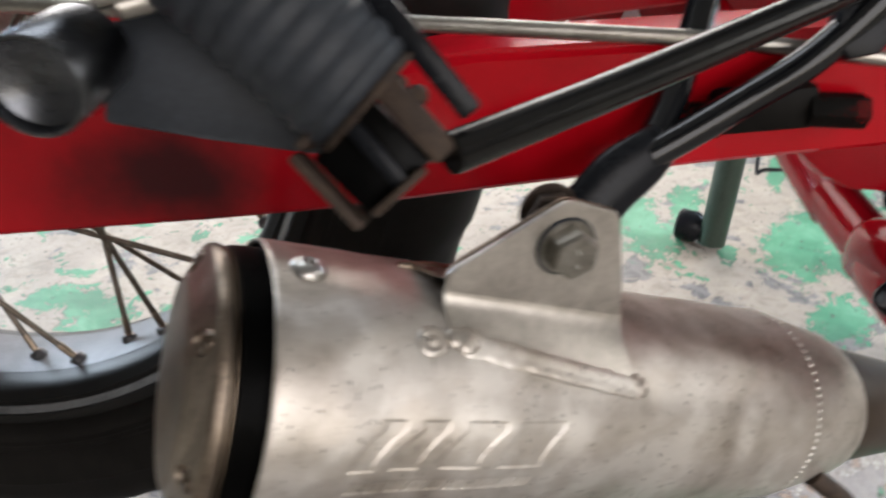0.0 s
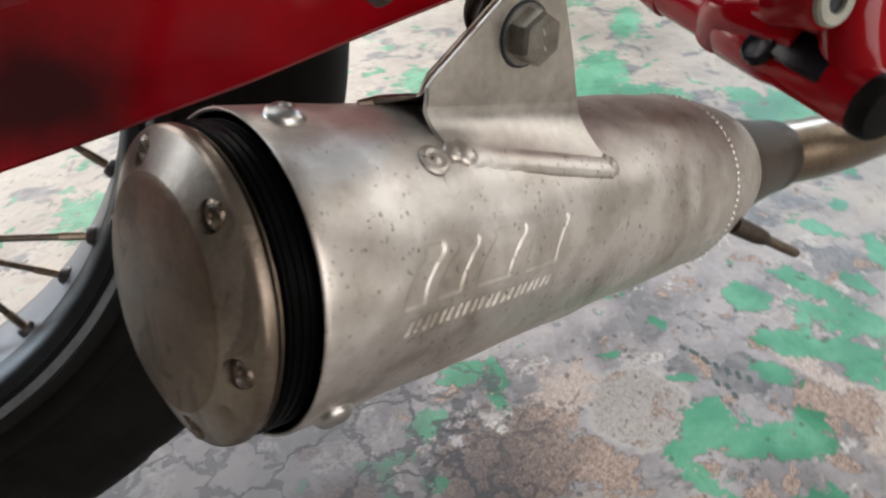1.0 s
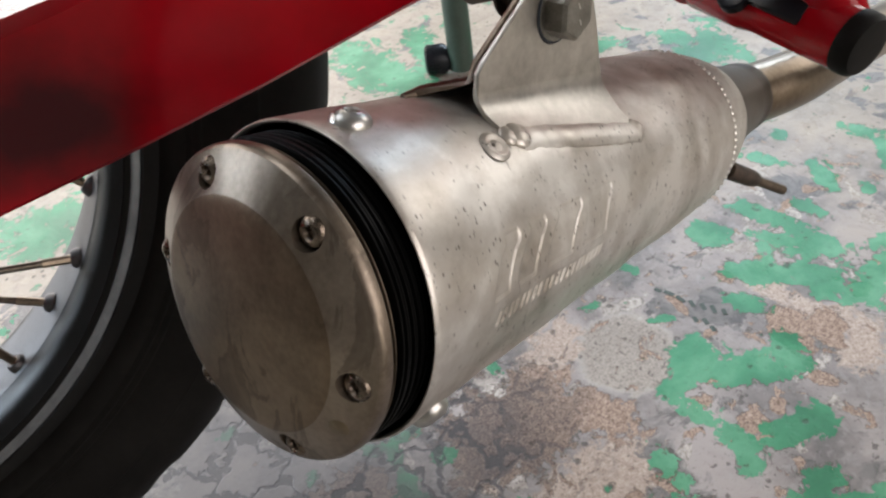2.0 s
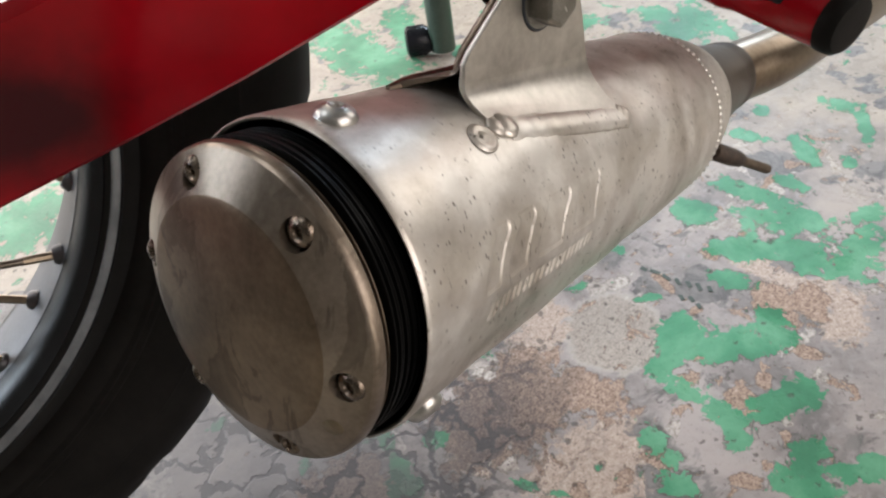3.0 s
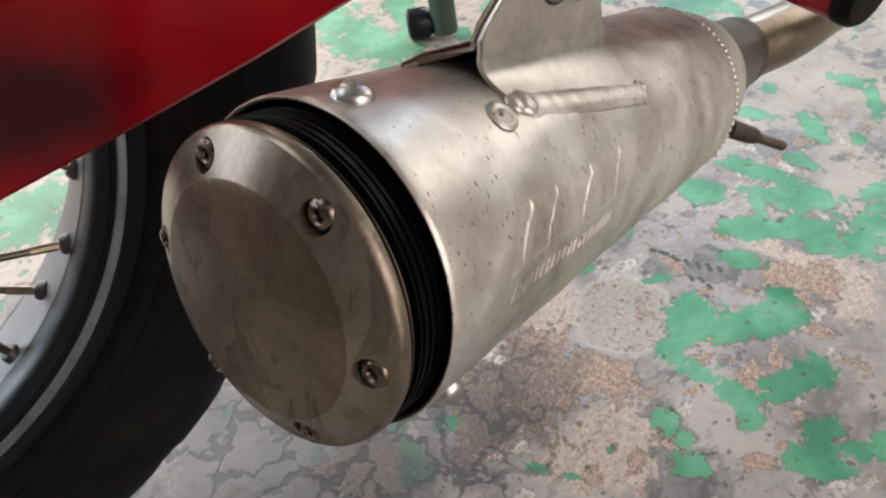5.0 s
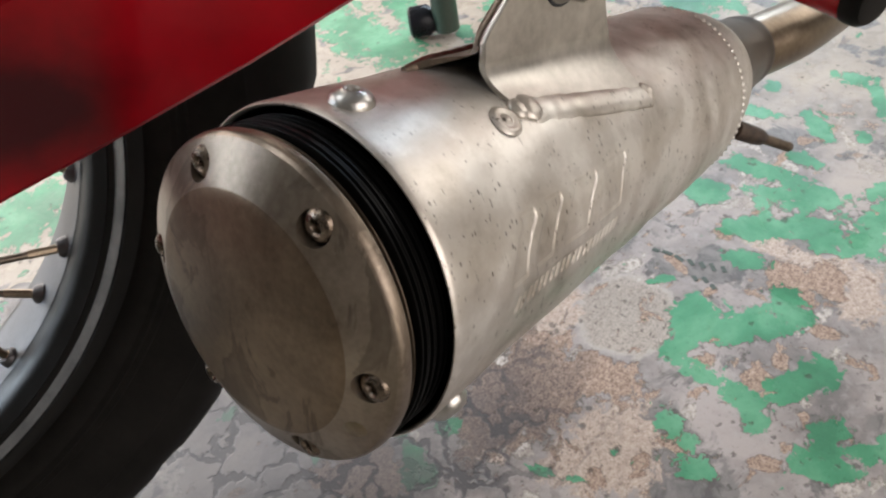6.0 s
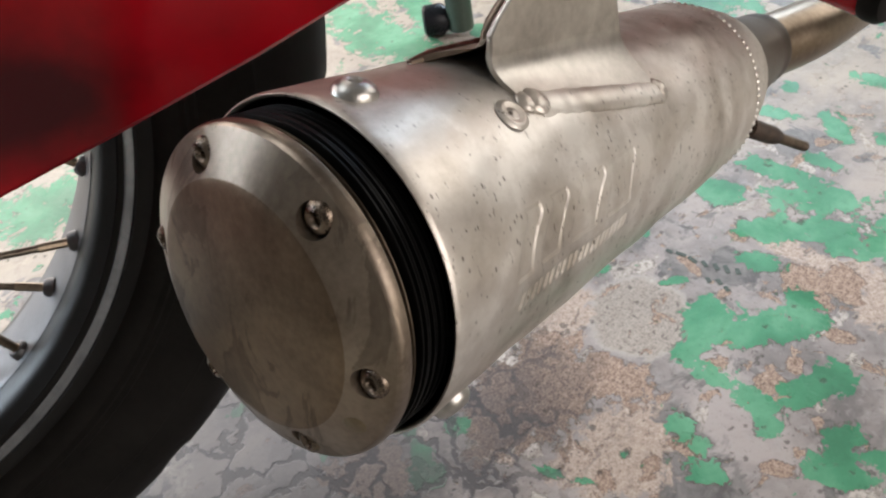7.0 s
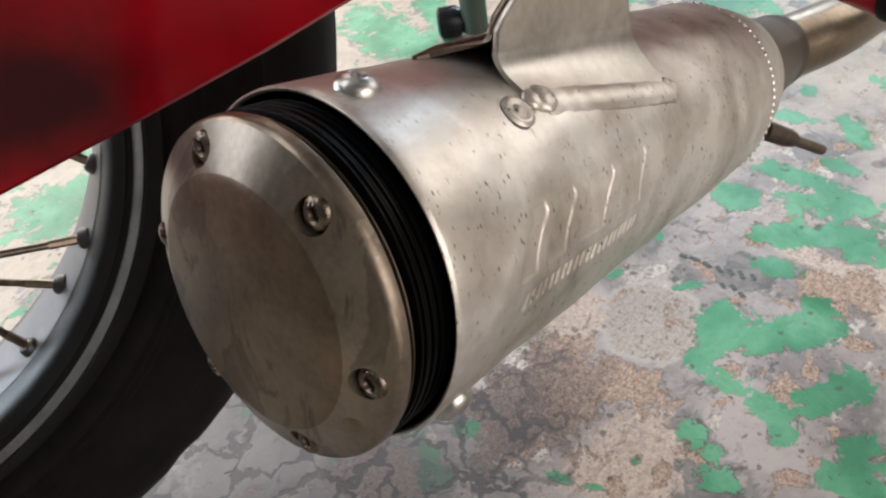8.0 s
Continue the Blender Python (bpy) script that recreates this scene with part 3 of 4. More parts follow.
floor = structure("floor", floor_sheet(), M_FLOOR, "grey concrete garage floor with flaking green paint")
structure("wall_west", box(0.2, 8.5, 3.7, 0, pose(-5.3, -0.35, 1.85)), M_WALL, "plain plastered garage wall")
bm = bmesh.new()
for a, b, c, e in ((-4.6, -2.6, 0, 3.7), (-2.6, 0.2, 0, 1.0), (-2.6, 0.2, 3.0, 3.7), (0.2, 0.4, 0, 3.7), (2.4, 3.9, 0, 3.7), (0.4, 2.4, 0, 1.8), (0.4, 2.4, 3.3, 3.7)):
    geo = bmesh.ops.create_cube(bm, size=1.0)["verts"]
    bmesh.ops.scale(bm, vec=(0.2, b - a, e - c), verts=geo)
    bmesh.ops.translate(bm, vec=(5.3, (a + b) / 2, (c + e) / 2), verts=geo)
structure("wall_east", bm, M_WALL, "plastered garage wall with two window openings")
NORTH = [(-5.4, -3.6, 0, 3.7), (-1.7, -1.3, 0, 3.7), (-3.6, -1.7, 0, 1.0), (-3.6, -1.7, 2.7, 3.7), (3.5, 5.4, 0, 3.7), (-1.3, 3.5, 3.5, 3.7)]
# the south doorway is assumed, made to go with the front fill
SOUTH = [(-5.4, -1.3, 0, 3.7), (2.9, 5.4, 0, 3.7), (-1.3, 2.9, 3.4, 3.7)]
for nm, yy, blocks in (("wall_north", 4.0, NORTH), ("wall_south", -4.6, SOUTH)):
    bm = bmesh.new()
    for a, b, c, d in blocks:
        geo = bmesh.ops.create_cube(bm, size=1.0)["verts"]
        bmesh.ops.scale(bm, vec=(b - a, 0.2, d - c), verts=geo)
        bmesh.ops.translate(bm, vec=((a + b) / 2, yy, (c + d) / 2), verts=geo)
    structure(nm, bm, M_WALL, "unseen plastered garage wall with a wide open doorway")
# ceiling, with an opening added where the overhead fill hangs
bm = bmesh.new()
for a, b, c, e in ((-5.4, -1.35, -4.8, 4.2), (0.75, 5.4, -4.8, 4.2), (-1.35, 0.75, -4.8, 1.2), (-1.35, 0.75, 2.6, 4.2)):
    geo = bmesh.ops.create_cube(bm, size=1.0)["verts"]
    bmesh.ops.scale(bm, vec=(b - a, e - c, 0.1), verts=geo)
    bmesh.ops.translate(bm, vec=((a + b) / 2, (c + e) / 2, 3.76), verts=geo)
structure("ceiling", bm, M_CEIL, "plain boarded garage ceiling with an added opening for the overhead fill")

# ---- the motorcycle: the silencer and the running gear have frames of their own ----
MUF = pose(0.0005, -0.002, 0.4505) @ pose(0, 0, 0, 0, 0, 0.4) @ pose(0, 0, 0, 0, 18.9, 0) @ pose(0, 0.0024, -0.0023)
BIKE = pose(-0.200, 0.339, 0.504, 0, 0, -24.3)

motorcycle = new("motorcycle")
PLACED[motorcycle] = pose(-0.2 * UNIT, 0.34 * UNIT, 0.0)
motorcycle.matrix_basis = PLACED[motorcycle]
tagged(motorcycle, "red motorcycle with aluminium silencer and spoked wheel on its stand", "motorcycle")


def on_shell(u, ang, r):
    """A point of the silencer's frame at u along it, ang degrees from its top."""
    return Vector((u, r * math.sin(radians(ang)), r * math.cos(radians(ang))))


def shell_r(u):
    """The silencer's radius, which shrinks a little towards the front."""
    return 0.0543 - 0.0167 * u


# the stamped emblem: four slanted fins, each by its upper and lower ends, above a row of short strokes
FINS = [(0.0588, 0.0668, 0.0486, 0.0573), (0.0734, 0.0828, 0.0631, 0.0740), (0.0909, 0.1064, 0.0818, 0.0977), (0.1129, 0.1326, 0.1060, 0.1249)]
FIN_TOP, FIN_LOW, ROW_TOP, ROW_LOW = -63.3, -82.4, -87.3, -92.4


def stamped(u, ang):
    """How deep the stamp has pressed the shell in at a place, from 0 to 1."""
    deep = 0.0
    if FIN_LOW - 1.5 < ang < FIN_TOP + 1.5:
        q = min(1.0, max(0.0, (FIN_TOP - ang) / (FIN_TOP - FIN_LOW)))
        lean = q * q * (3 - 2 * q) + 0.06 * math.sin(math.pi * q) - 0.16 * math.sin(math.pi * min(1, q * 3)) * (q < 0.34)
        for a, b, c, d in FINS:
            inward = min(u - (a + (c - a) * lean), b + (d - b) * lean - u, (FIN_TOP - ang) * 0.00092, (ang - FIN_LOW) * 0.00092)
            deep = max(deep, min(1.0, max(0.0, inward / 0.0008 + 0.5)))
    if ROW_LOW - 1 < ang < ROW_TOP + 1:
        q = (ROW_TOP - ang) / (ROW_TOP - ROW_LOW)
        for k in range(10):
            for first, width in ((0.0, 0.0018), (0.0034, 0.0016)):
                mid = 0.0508 + 0.00745 * k + first - 0.0018 * q + 0.0012
                inward = min(0.5 * width - abs(u - mid), (ROW_TOP - ang) * 0.00092, (ang - ROW_LOW) * 0.00092)
                deep = max(deep, 1.5 * min(1.0, max(0.0, inward / 0.0006 + 0.4)))
    return deep


def gauss(u, ang, u0, a0, su, sa):
    return math.exp(-((u - u0) / su) ** 2 - ((ang - a0) / sa) ** 2)


def shell_mesh():
    """The tapering body with its rolled mouth, dents and stamped emblem."""
    rows = [(0.0222, 0.0523), (0.0212, 0.0524), (0.0206, 0.0528), (0.0205, 0.0533), (0.0210, 0.0537), (0.0222, shell_r(0.0222))]
    us = [0.026 + 0.004 * k for k in range(5)] + [0.0455 + 0.0005 * k for k in range(182)] + [0.140 + 0.004 * k for k in range(31)] + [0.263, 0.268, 0.273, 0.278]
    rows += [(u, shell_r(u)) for u in us]
    rows += [(0.2825, 0.04955), (0.2850, 0.0494), (0.2885, 0.0489), (0.300, 0.0472), (0.312, 0.0452), (0.324, 0.0430), (0.333, 0.0411), (0.3375, 0.0398), (0.3400, 0.0380), (0.3408, 0.0350), (0.3400, 0.0320)]
    angs = [-180 + 2.4 * k for k in range(35)] + [-96.5 + 0.5 * k for k in range(74)] + [-59.0 + 2.39 * k for k in range(100)]
    verts, faces, n = [], [], len(angs)
    for u, r in rows:
        for ang in angs:
            x, y, z = u, math.sin(radians(ang)), math.cos(radians(ang))
            rr = r
            if 0.03 < u < 0.278:
                p = Vector((u, r * y, r * z))
                fade = min(1.0, (u - 0.03) / 0.02, (0.278 - u) / 0.02)
                rr += fade * (0.0013 * noise.noise(p * 24.0) + 0.00034 * noise.noise(p * 58.0))
                rr += 0.0008 * gauss(u, ang, 0.236, -31, 0.011, 9) - 0.0009 * gauss(u, ang, 0.217, -36, 0.012, 14) - 0.0006 * gauss(u, ang, 0.254, -34, 0.007, 12)
                rr -= 0.0010 * gauss(u, ang, 0.190, -40, 0.016, 14) + 0.0007 * gauss(u, ang, 0.058, -48, 0.014, 12)
                rr -= 0.0009 * gauss(u, ang, 0.100, -52, 0.020, 7)
                rr -= 0.00036 * stamped(u, ang)
            verts.append((x * UNIT, rr * y * UNIT, rr * z * UNIT))
    for i in range(len(rows) - 1):
        for k in range(n):
            j = (k + 1) % n
            faces.append((i * n + k, i * n + j, (i + 1) * n + j, (i + 1) * n + k))
    me = bpy.data.meshes.new("muffler")
    me.from_pydata(verts, [], faces)
    me.materials.append(M_ALU)
    me.polygons.foreach_set("use_smooth", [True] * len(faces))
    me.set_sharp_from_angle(angle=radians(60))
    return me


# silencer: x runs forward along its axis
muffler = part("muffler", shell_mesh(), M_ALU, motorcycle, "dull aluminium silencer body with pits and stamped emblem", MUF)
part("inner_sleeve", lathe([(0.0220, 0.0522), (0.05, 0.0520), (0.05, 0.038), (0.0215, 0.038)], 96), M_BLACK, muffler, "", MUF)

# stitched weld round the front of the body
bm = bmesh.new()
for k in range(84):
    a = 2 * math.pi * k / 84
    g = bmesh.ops.create_uvsphere(bm, u_segments=8, v_segments=5, radius=1.0)["verts"]
    w = 0.8 + 0.4 * random.random()
    bmesh.ops.transform(bm, matrix=Matrix.Rotation(-a, 4, "X") @ pose(0.2852, 0, 0.0493) @ Matrix.Diagonal((0.0014 * w, 0.00145, 0.0010 * w, 1)), verts=g)
part("seam_weld", bm, M_WELD, muffler, "row of bright seam welds", MUF)

# end cap, discs and screws
CAP = MUF @ pose(0, 0.0018, -0.0018)
FACE_R, EDGE_R, FACE_U, EDGE_U = 0.0374, 0.0497, -0.0020, 0.0040


def cap_mesh():
    """The cap's conical rim, bored for six screws."""
    bm = bmesh.new()
    lathe([(EDGE_U, EDGE_R), (EDGE_U + 0.0006, EDGE_R + 0.0006), (EDGE_U + 0.0016, EDGE_R + 0.0011), (EDGE_U + 0.0030, EDGE_R + 0.0013), (EDGE_U + 0.0042, EDGE_R + 0.0013), (EDGE_U + 0.0047, EDGE_R + 0.0008), (EDGE_U + 0.0048, 0.040)], 144, False, bm)
    slope = Vector((EDGE_U - FACE_U - 0.0003, EDGE_R - FACE_R))
    for k in range(6):
        mid = radians(-35.5 + 60 * k)

        def place(a, f):
            u = FACE_U + 0.0003 + f * slope.x
            r = FACE_R + f * slope.y
            return (u, r * math.sin(mid + a / 0.0425), r * math.cos(mid + a / 0.0425))
        w = 0.0425 * math.pi / 6
        ln = slope.length
        sheet = [(-w, 0.0), (w, 0.0), (w, ln), (-w, ln)]
        c = (0.0, 0.46 * ln)
        ring, _ = holed(bm, sheet, c, 0.0048, lambda x, y: place(x, y / ln), 6, 60)
        low = []
        floor_u = place(0, 0.46)[0] + 0.0046
        for v in ring:
            low.append(bm.verts.new((floor_u, v.co.y, v.co.z)))
        bridge(bm, ring, low)
        bm.faces.new(low)
    bmesh.ops.remove_doubles(bm, verts=bm.verts, dist=0.00002)
    return bm


part("end_cap", cap_mesh(), M_CAPRIM, muffler, "brushed steel end cap rim with brown tints", CAP, 28)
part("cap_face", lathe([(FACE_U - 0.0030, 0.0), (FACE_U - 0.0027, 0.012), (FACE_U - 0.0020, 0.022), (FACE_U - 0.0011, 0.030), (FACE_U - 0.0004, 0.0350), (FACE_U, 0.0366), (FACE_U + 0.0003, FACE_R)], 144), M_CAP, muffler, "browned heat-tinted end cap face", CAP)
part("cap_washer", lathe([(0.0099, 0.040), (0.0099, 0.0497), (0.0101, 0.0501), (0.0106, 0.0501), (0.0108, 0.0497), (0.0108, 0.040)], 112), M_BRASS, muffler, "thin bright steel washer", CAP)
part("grease_spot", lathe([(-0.0001, 0.0), (-0.0001, 0.0030), (0.0002, 0.0034)], 20), M_GREASE, muffler, "", CAP @ Matrix.Rotation(radians(119), 4, "X") @ pose(FACE_U + 0.5 * (EDGE_U - FACE_U), 0, 0.5 * (FACE_R + EDGE_R), 0, 26.6, 0))
DISC_U = [0.0113 + 0.00135 * k for k in range(8)]
for k, u in enumerate(DISC_U):
    r = 0.0498 + 0.0005 * (k % 2)
    part("diffuser_disc", lathe([(u, 0.036), (u, r - 0.0008), (u + 0.0002, r), (u + 0.0008, r), (u + 0.0010, r - 0.0008), (u + 0.0010, 0.036)], 112), M_BLACK, muffler, "thin black diffuser disc" if k == 0 else "", MUF)


def screw_mesh():
    bm = lathe([(-0.0002, 0.0), (-0.0002, 0.0016), (-0.0016, 0.0019), (-0.0020, 0.0024), (-0.0017, 0.0036), (-0.0008, 0.0044), (0.0008, 0.0046), (0.004, 0.0046)], 28)
    return finish("cap_screw", bm, M_SCREW)


SCREW = screw_mesh()
for k in range(6):
    a = -35.5 + 60 * k
    m = CAP @ Matrix.Rotation(-radians(a), 4, "X") @ pose(FACE_U + 0.0003 + 0.46 * (EDGE_U - FACE_U - 0.0003), 0, FACE_R + 0.46 * (EDGE_R - FACE_R))
    part("cap_screw", SCREW, M_SCREW, muffler, "", m @ pose(0.0020, 0, 0.0006))


def rivet_mesh():
    bm = lathe([(-0.0008, 0.0), (-0.0010, 0.0015), (-0.0034, 0.0019), (-0.0038, 0.0026), (-0.0034, 0.0042), (-0.0022, 0.0058), (-0.0008, 0.0066), (0.001, 0.0067)], 36)
    return finish("button_screw", bm, M_RIVET)


RIVET = rivet_mesh()
for a in (-5.5, -125.5, 114.5):
    part("button_screw", RIVET, M_RIVET, muffler, "", MUF @ Matrix.Rotation(-radians(a), 4, "X") @ pose(0.0335, 0, 0.0536, 0, 90, 0))

# mounting bracket: a folded plate welded to the shell
PLATE = [(0.0810, 0.0570), (0.0800, 0.0635), (0.0822, 0.0672), (0.1075, 0.0937), (0.1128, 0.0990), (0.1165, 0.1003), (0.1350, 0.0997), (0.1385, 0.0970), (0.1512, 0.0740), (0.1592, 0.0570)]
HOLE, HOLE_R = (0.1205, 0.0826), 0.0120
THICK = 0.0023


def plate_y(x):
    """The plate stands a little askew to the silencer's axis."""
    return -0.0165 - 0.0627 * (x - 0.081)


def fold_line(f, inner, deep):
    """Four control points of the folded foot at f along the plate's lower edge."""
    x = 0.0810 + 0.0782 * f
    y = plate_y(x) + deep
    top = Vector((x, y, 0.0625 if inner else 0.0575))
    if inner:
        foot = on_shell(0.0760 + 0.0790 * f, 8.5, shell_r(0.076 + 0.079 * f) + 0.0016 - deep)
        return top, Vector((x, y - 0.0002, 0.0583 - 0.3 * deep)), Vector((x - 0.001, y + 0.0085, 0.0592 - 1.1 * deep)), foot
    foot = on_shell(0.0838 + 0.0830 * f, -30.5 - 16.0 * f, shell_r(0.083 + 0.083 * f) + 0.0010 - deep)
    return top, Vector((x, y - 0.0004, 0.0530 - 0.001 * f)), Vector((0.5 * (x + foot.x), 0.6 * y + 0.4 * foot.y, 0.5 * (0.0540 + foot.z))), foot


def bracket_mesh(offset, inner):
    """A holed plate with rounded edges whose foot is folded out to the shell; inner: the rear leaf, folded the other way."""
    bm = bmesh.new()
    soft = 0.0006
    sheets, rims = [], []
    for deep, inset in ((0.0, soft), (THICK, soft)):
        outline = [(0.0803, 0.0625)] + PLATE[2:-1] + [(0.1566, 0.0625)] if inner else PLATE
        hole, rim = holed(bm, outline, HOLE, HOLE_R, lambda x, z: (x, plate_y(x) + offset + deep, z), 4, 72)
        for v in rim:
            d = Vector((HOLE[0] - v.co.x, 0, HOLE[1] - v.co.z)).normalized()
            if v.co.z > 0.0575:
                v.co += inset * d
        sheets.append(hole)
        rims.append(rim)
    middle = []
    for deep, rim in ((soft, rims[0]), (THICK - soft, rims[1])):
        ring = []
        for v in rim:
            d = Vector((HOLE[0] - v.co.x, 0, HOLE[1] - v.co.z)).normalized()
            co = v.co - (soft * d if v.co.z > 0.0575 else Vector())
            ring.append(bm.verts.new((co.x, plate_y(co.x) + offset + deep, co.z)))
        middle.append(ring)
    bridge(bm, sheets[0], sheets[1])
    bridge(bm, rims[0], middle[0])
    bridge(bm, middle[0], middle[1])
    bridge(bm, middle[1], rims[1])
    steps, cols = 12, 30
    layers = []
    for deep in (0.0, THICK):
        grid = []
        for i in range(steps + 1):
            t = i / steps
            row = []
            for c in range(cols + 1):
                p0, p1, p2, p3 = fold_line(c / cols, inner, deep)
                p0, p1, p2 = (p + Vector((0, offset, 0)) for p in (p0, p1, p2))
                row.append(bm.verts.new((1 - t) ** 3 * p0 + 3 * t * (1 - t) ** 2 * p1 + 3 * t * t * (1 - t) * p2 + t ** 3 * p3))
            grid.append(row)
        layers.append(grid)
        for i in range(steps):
            for c in range(cols):
                bm.faces.new([grid[i][c], grid[i][c + 1], grid[i + 1][c + 1], grid[i + 1][c]])
    a, b = layers
    for i in range(steps):
        for c in (0, cols):
            bm.faces.new([a[i][c], a[i + 1][c], b[i + 1][c], b[i][c]])
    for c in range(cols):
        bm.faces.new([a[steps][c], a[steps][c + 1], b[steps][c + 1], b[steps][c]])
    return bm


bracket = part("mount_bracket", bracket_mesh(0.0, False), M_BRACKET, muffler, "folded steel mounting bracket welded on", MUF, 35)
part("rear_leaf", bracket_mesh(0.0026, True), M_STRAP, muffler, "browned rear leaf of the bracket", MUF, 35)
bm = sweep([on_shell(0.0715 + 0.083 * k / 40, 8.8, shell_r(0.075)) for k in range(41)], [0.0012 + 0.0016 * min(1, k / 5) + 0.0004 * noise.noise(Vector((k * 0.6, 7, 0))) for k in range(41)], 14)
part("leaf_weld", bm, M_STRAP, muffler, "", MUF, 80)
# rippled weld bead along the foot of the bracket, with a blob, a crater at its end and a spot weld
bead = [(0.0885 + 0.0790 * k / 160, -33.8 - 13.6 * k / 160) for k in range(161)]
bm = sweep([on_shell(u, a, shell_r(u) - 0.0004) for u, a in bead], [0.0054 + 0.0007 * noise.noise(Vector((k * 0.09, 0, 0))) + 0.00005 * math.sin(k * 1.15 + 2 * noise.noise(Vector((k * 0.05, 3, 0)))) for k in range(161)], 24, True, 0.36, (0, 0.77, 0.64))
part("weld_bead", bm, M_ALU, muffler, "silvery rippled weld bead", MUF, 80)
for u, a, rad, flat in ((0.0895, -32.6, 0.0056, 0.42), (0.0850, -31.4, 0.0042, 0.4), (0.1690, -47.6, 0.0042, 0.5), (0.1665, -44.6, 0.0030, 0.5)):
    bm = bmesh.new()
    bmesh.ops.create_uvsphere(bm, u_segments=20, v_segments=12, radius=rad)
    for v in bm.verts:
        v.co *= 1 + 0.12 * noise.noise(v.co * 700)
        v.co.z *= flat
    part("weld_blob", bm, M_ALU, muffler, "", MUF @ Matrix.Translation(on_shell(u, a, shell_r(u) + 0.0002)) @ Matrix.Rotation(-radians(a), 4, "X"))
bm = lathe([(-0.0010, 0.0), (-0.0009, 0.0012), (-0.0003, 0.0020), (-0.0002, 0.0028), (-0.0007, 0.0038), (-0.0006, 0.0048), (0.0003, 0.0060)], 28)
part("spot_weld", bm, M_ALU, muffler, "", MUF @ Matrix.Rotation(radians(33.6), 4, "X") @ pose(0.0755, 0, shell_r(0.0755), 0, 90, 0))


# hexagon bolt through the bracket
def hex_bolt(size, height, washer):
    bm = lathe([(0.0, 0.0), (0.0, washer), (-0.0008, washer + 0.0003), (-0.0016, washer), (-0.0016, 0.0)], 40)
    hexa = [(size / math.cos(math.pi / 6) * math.cos(k * math.pi / 3), size / math.cos(math.pi / 6) * math.sin(k * math.pi / 3)) for k in range(6)]
    base = [bm.verts.new((-0.0016, y, z)) for y, z in hexa]
    mid = [bm.verts.new((-height * 0.86, y, z)) for y, z in hexa]
    top = [bm.verts.new((-height, y * 0.88, z * 0.88)) for y, z in hexa]
    for a, b in ((base, mid), (mid, top)):
        for k in range(6):
            bm.faces.new([a[k], a[(k + 1) % 6], b[(k + 1) % 6], b[k]])
    bm.faces.new(top)
    return bm


BOLT = MUF @ pose(HOLE[0] + 0.0004, plate_y(HOLE[0]) + 0.0008, HOLE[1], 0, 0, 86.4) @ pose(0, 0, 0, 20, 0, 0)
# black disc in the hole gives the shaded recess round the bolt
part("bolt_recess_disc", lathe([(-0.0010, 0.0), (-0.0012, 0.0116), (-0.0002, 0.0121), (0.006, 0.0121)], 44), M_RUBBER, muffler, "dark disc for the shaded recess round the bolt", BOLT)
part("bracket_bolt", hex_bolt(0.0084, 0.0100, 0.0108), M_BOLT, muffler, "weathered hexagon bolt head with washer", BOLT, 25)
for yy, zz, ln in ((0.0016, 0.0022, 0.0026), (-0.0024, -0.0022, 0.0022)):
    part("bolt_mark", box(0.0002, ln, 0.0006, 0), M_WELD, muffler, "", BOLT @ pose(-0.0100, yy, zz, 30, 0, 0))

# collar and header pipe
part("collar", lathe([(0.336, 0.0325), (0.3400, 0.0345), (0.346, 0.0348), (0.365, 0.0330), (0.392, 0.0300), (0.418, 0.0274), (0.434, 0.0262), (0.437, 0.0268), (0.444, 0.0266), (0.446, 0.0225)], 64), M_COLLAR, muffler, "brown discoloured pipe collar", MUF)
part("header_pipe", sweep(smooth_path([MUF @ Vector((0.40, 0, 0)), MUF @ Vector((0.435, 0, 0)), (0.475, -0.017, 0.298), (0.56, -0.028, 0.283), (0.80, -0.05, 0.235)], 10), 0.0228, 40), M_PIPE, motorcycle, "brownish stainless exhaust pipe")
stud_a, stud_b = Vector((0.2900, -0.0395, 0.3342)), Vector((0.3308, -0.0627, 0.3013))
way = stud_b - stud_a
bm = sweep([stud_a + way * (k / 60) for k in range(61)], [0.0030 + (0.00022 if k % 2 else -0.00012) for k in range(61)], 16)
part("clamp_stud", bm, M_STUD, muffler, "rusty threaded clamp stud")
part("clamp_sleeve", sweep([stud_a, stud_a + 0.02 * way, stud_a + 0.36 * way, stud_a + 0.46 * way, stud_a + 0.50 * way], [0.0052, 0.0056, 0.0054, 0.0046, 0.0030], 18), M_RUST, muffler, "rusty clamp sleeve")
part("clamp_ear", sweep([MUF @ Vector((0.318, -0.018, -0.020)), stud_a + 0.1 * way], 0.0055, 12, True, 0.5), M_COLLAR, muffler, "")

# ---- rear wheel: the near lip lies at y = 0 of the running gear, the axle along y ----
WH = BIKE @ pose(0, 0, 0, 0, 0, 90)
TYRE_ROWS = [(0.012, 0.322), (-0.004, 0.327), (-0.010, 0.333), (-0.0120, 0.336), (-0.0125, 0.340), (-0.0150, 0.3430), (-0.0147, 0.3446), (-0.0165, 0.3476), (-0.0163, 0.3490), (-0.0185, 0.352), (-0.0240, 0.366), (-0.0255, 0.378), (-0.0245, 0.380), (-0.0250, 0.390), (-0.0240, 0.399), (-0.0150, 0.415), (0.002, 0.428)]
TYRE_ROWS += [(0.026, 0.435), (0.050, 0.437), (0.074, 0.435), (0.098, 0.428), (0.115, 0.415), (0.124, 0.399), (0.126, 0.378), (0.118, 0.352), (0.104, 0.332), (0.088, 0.322)]
bm = lathe(TYRE_ROWS, 288)
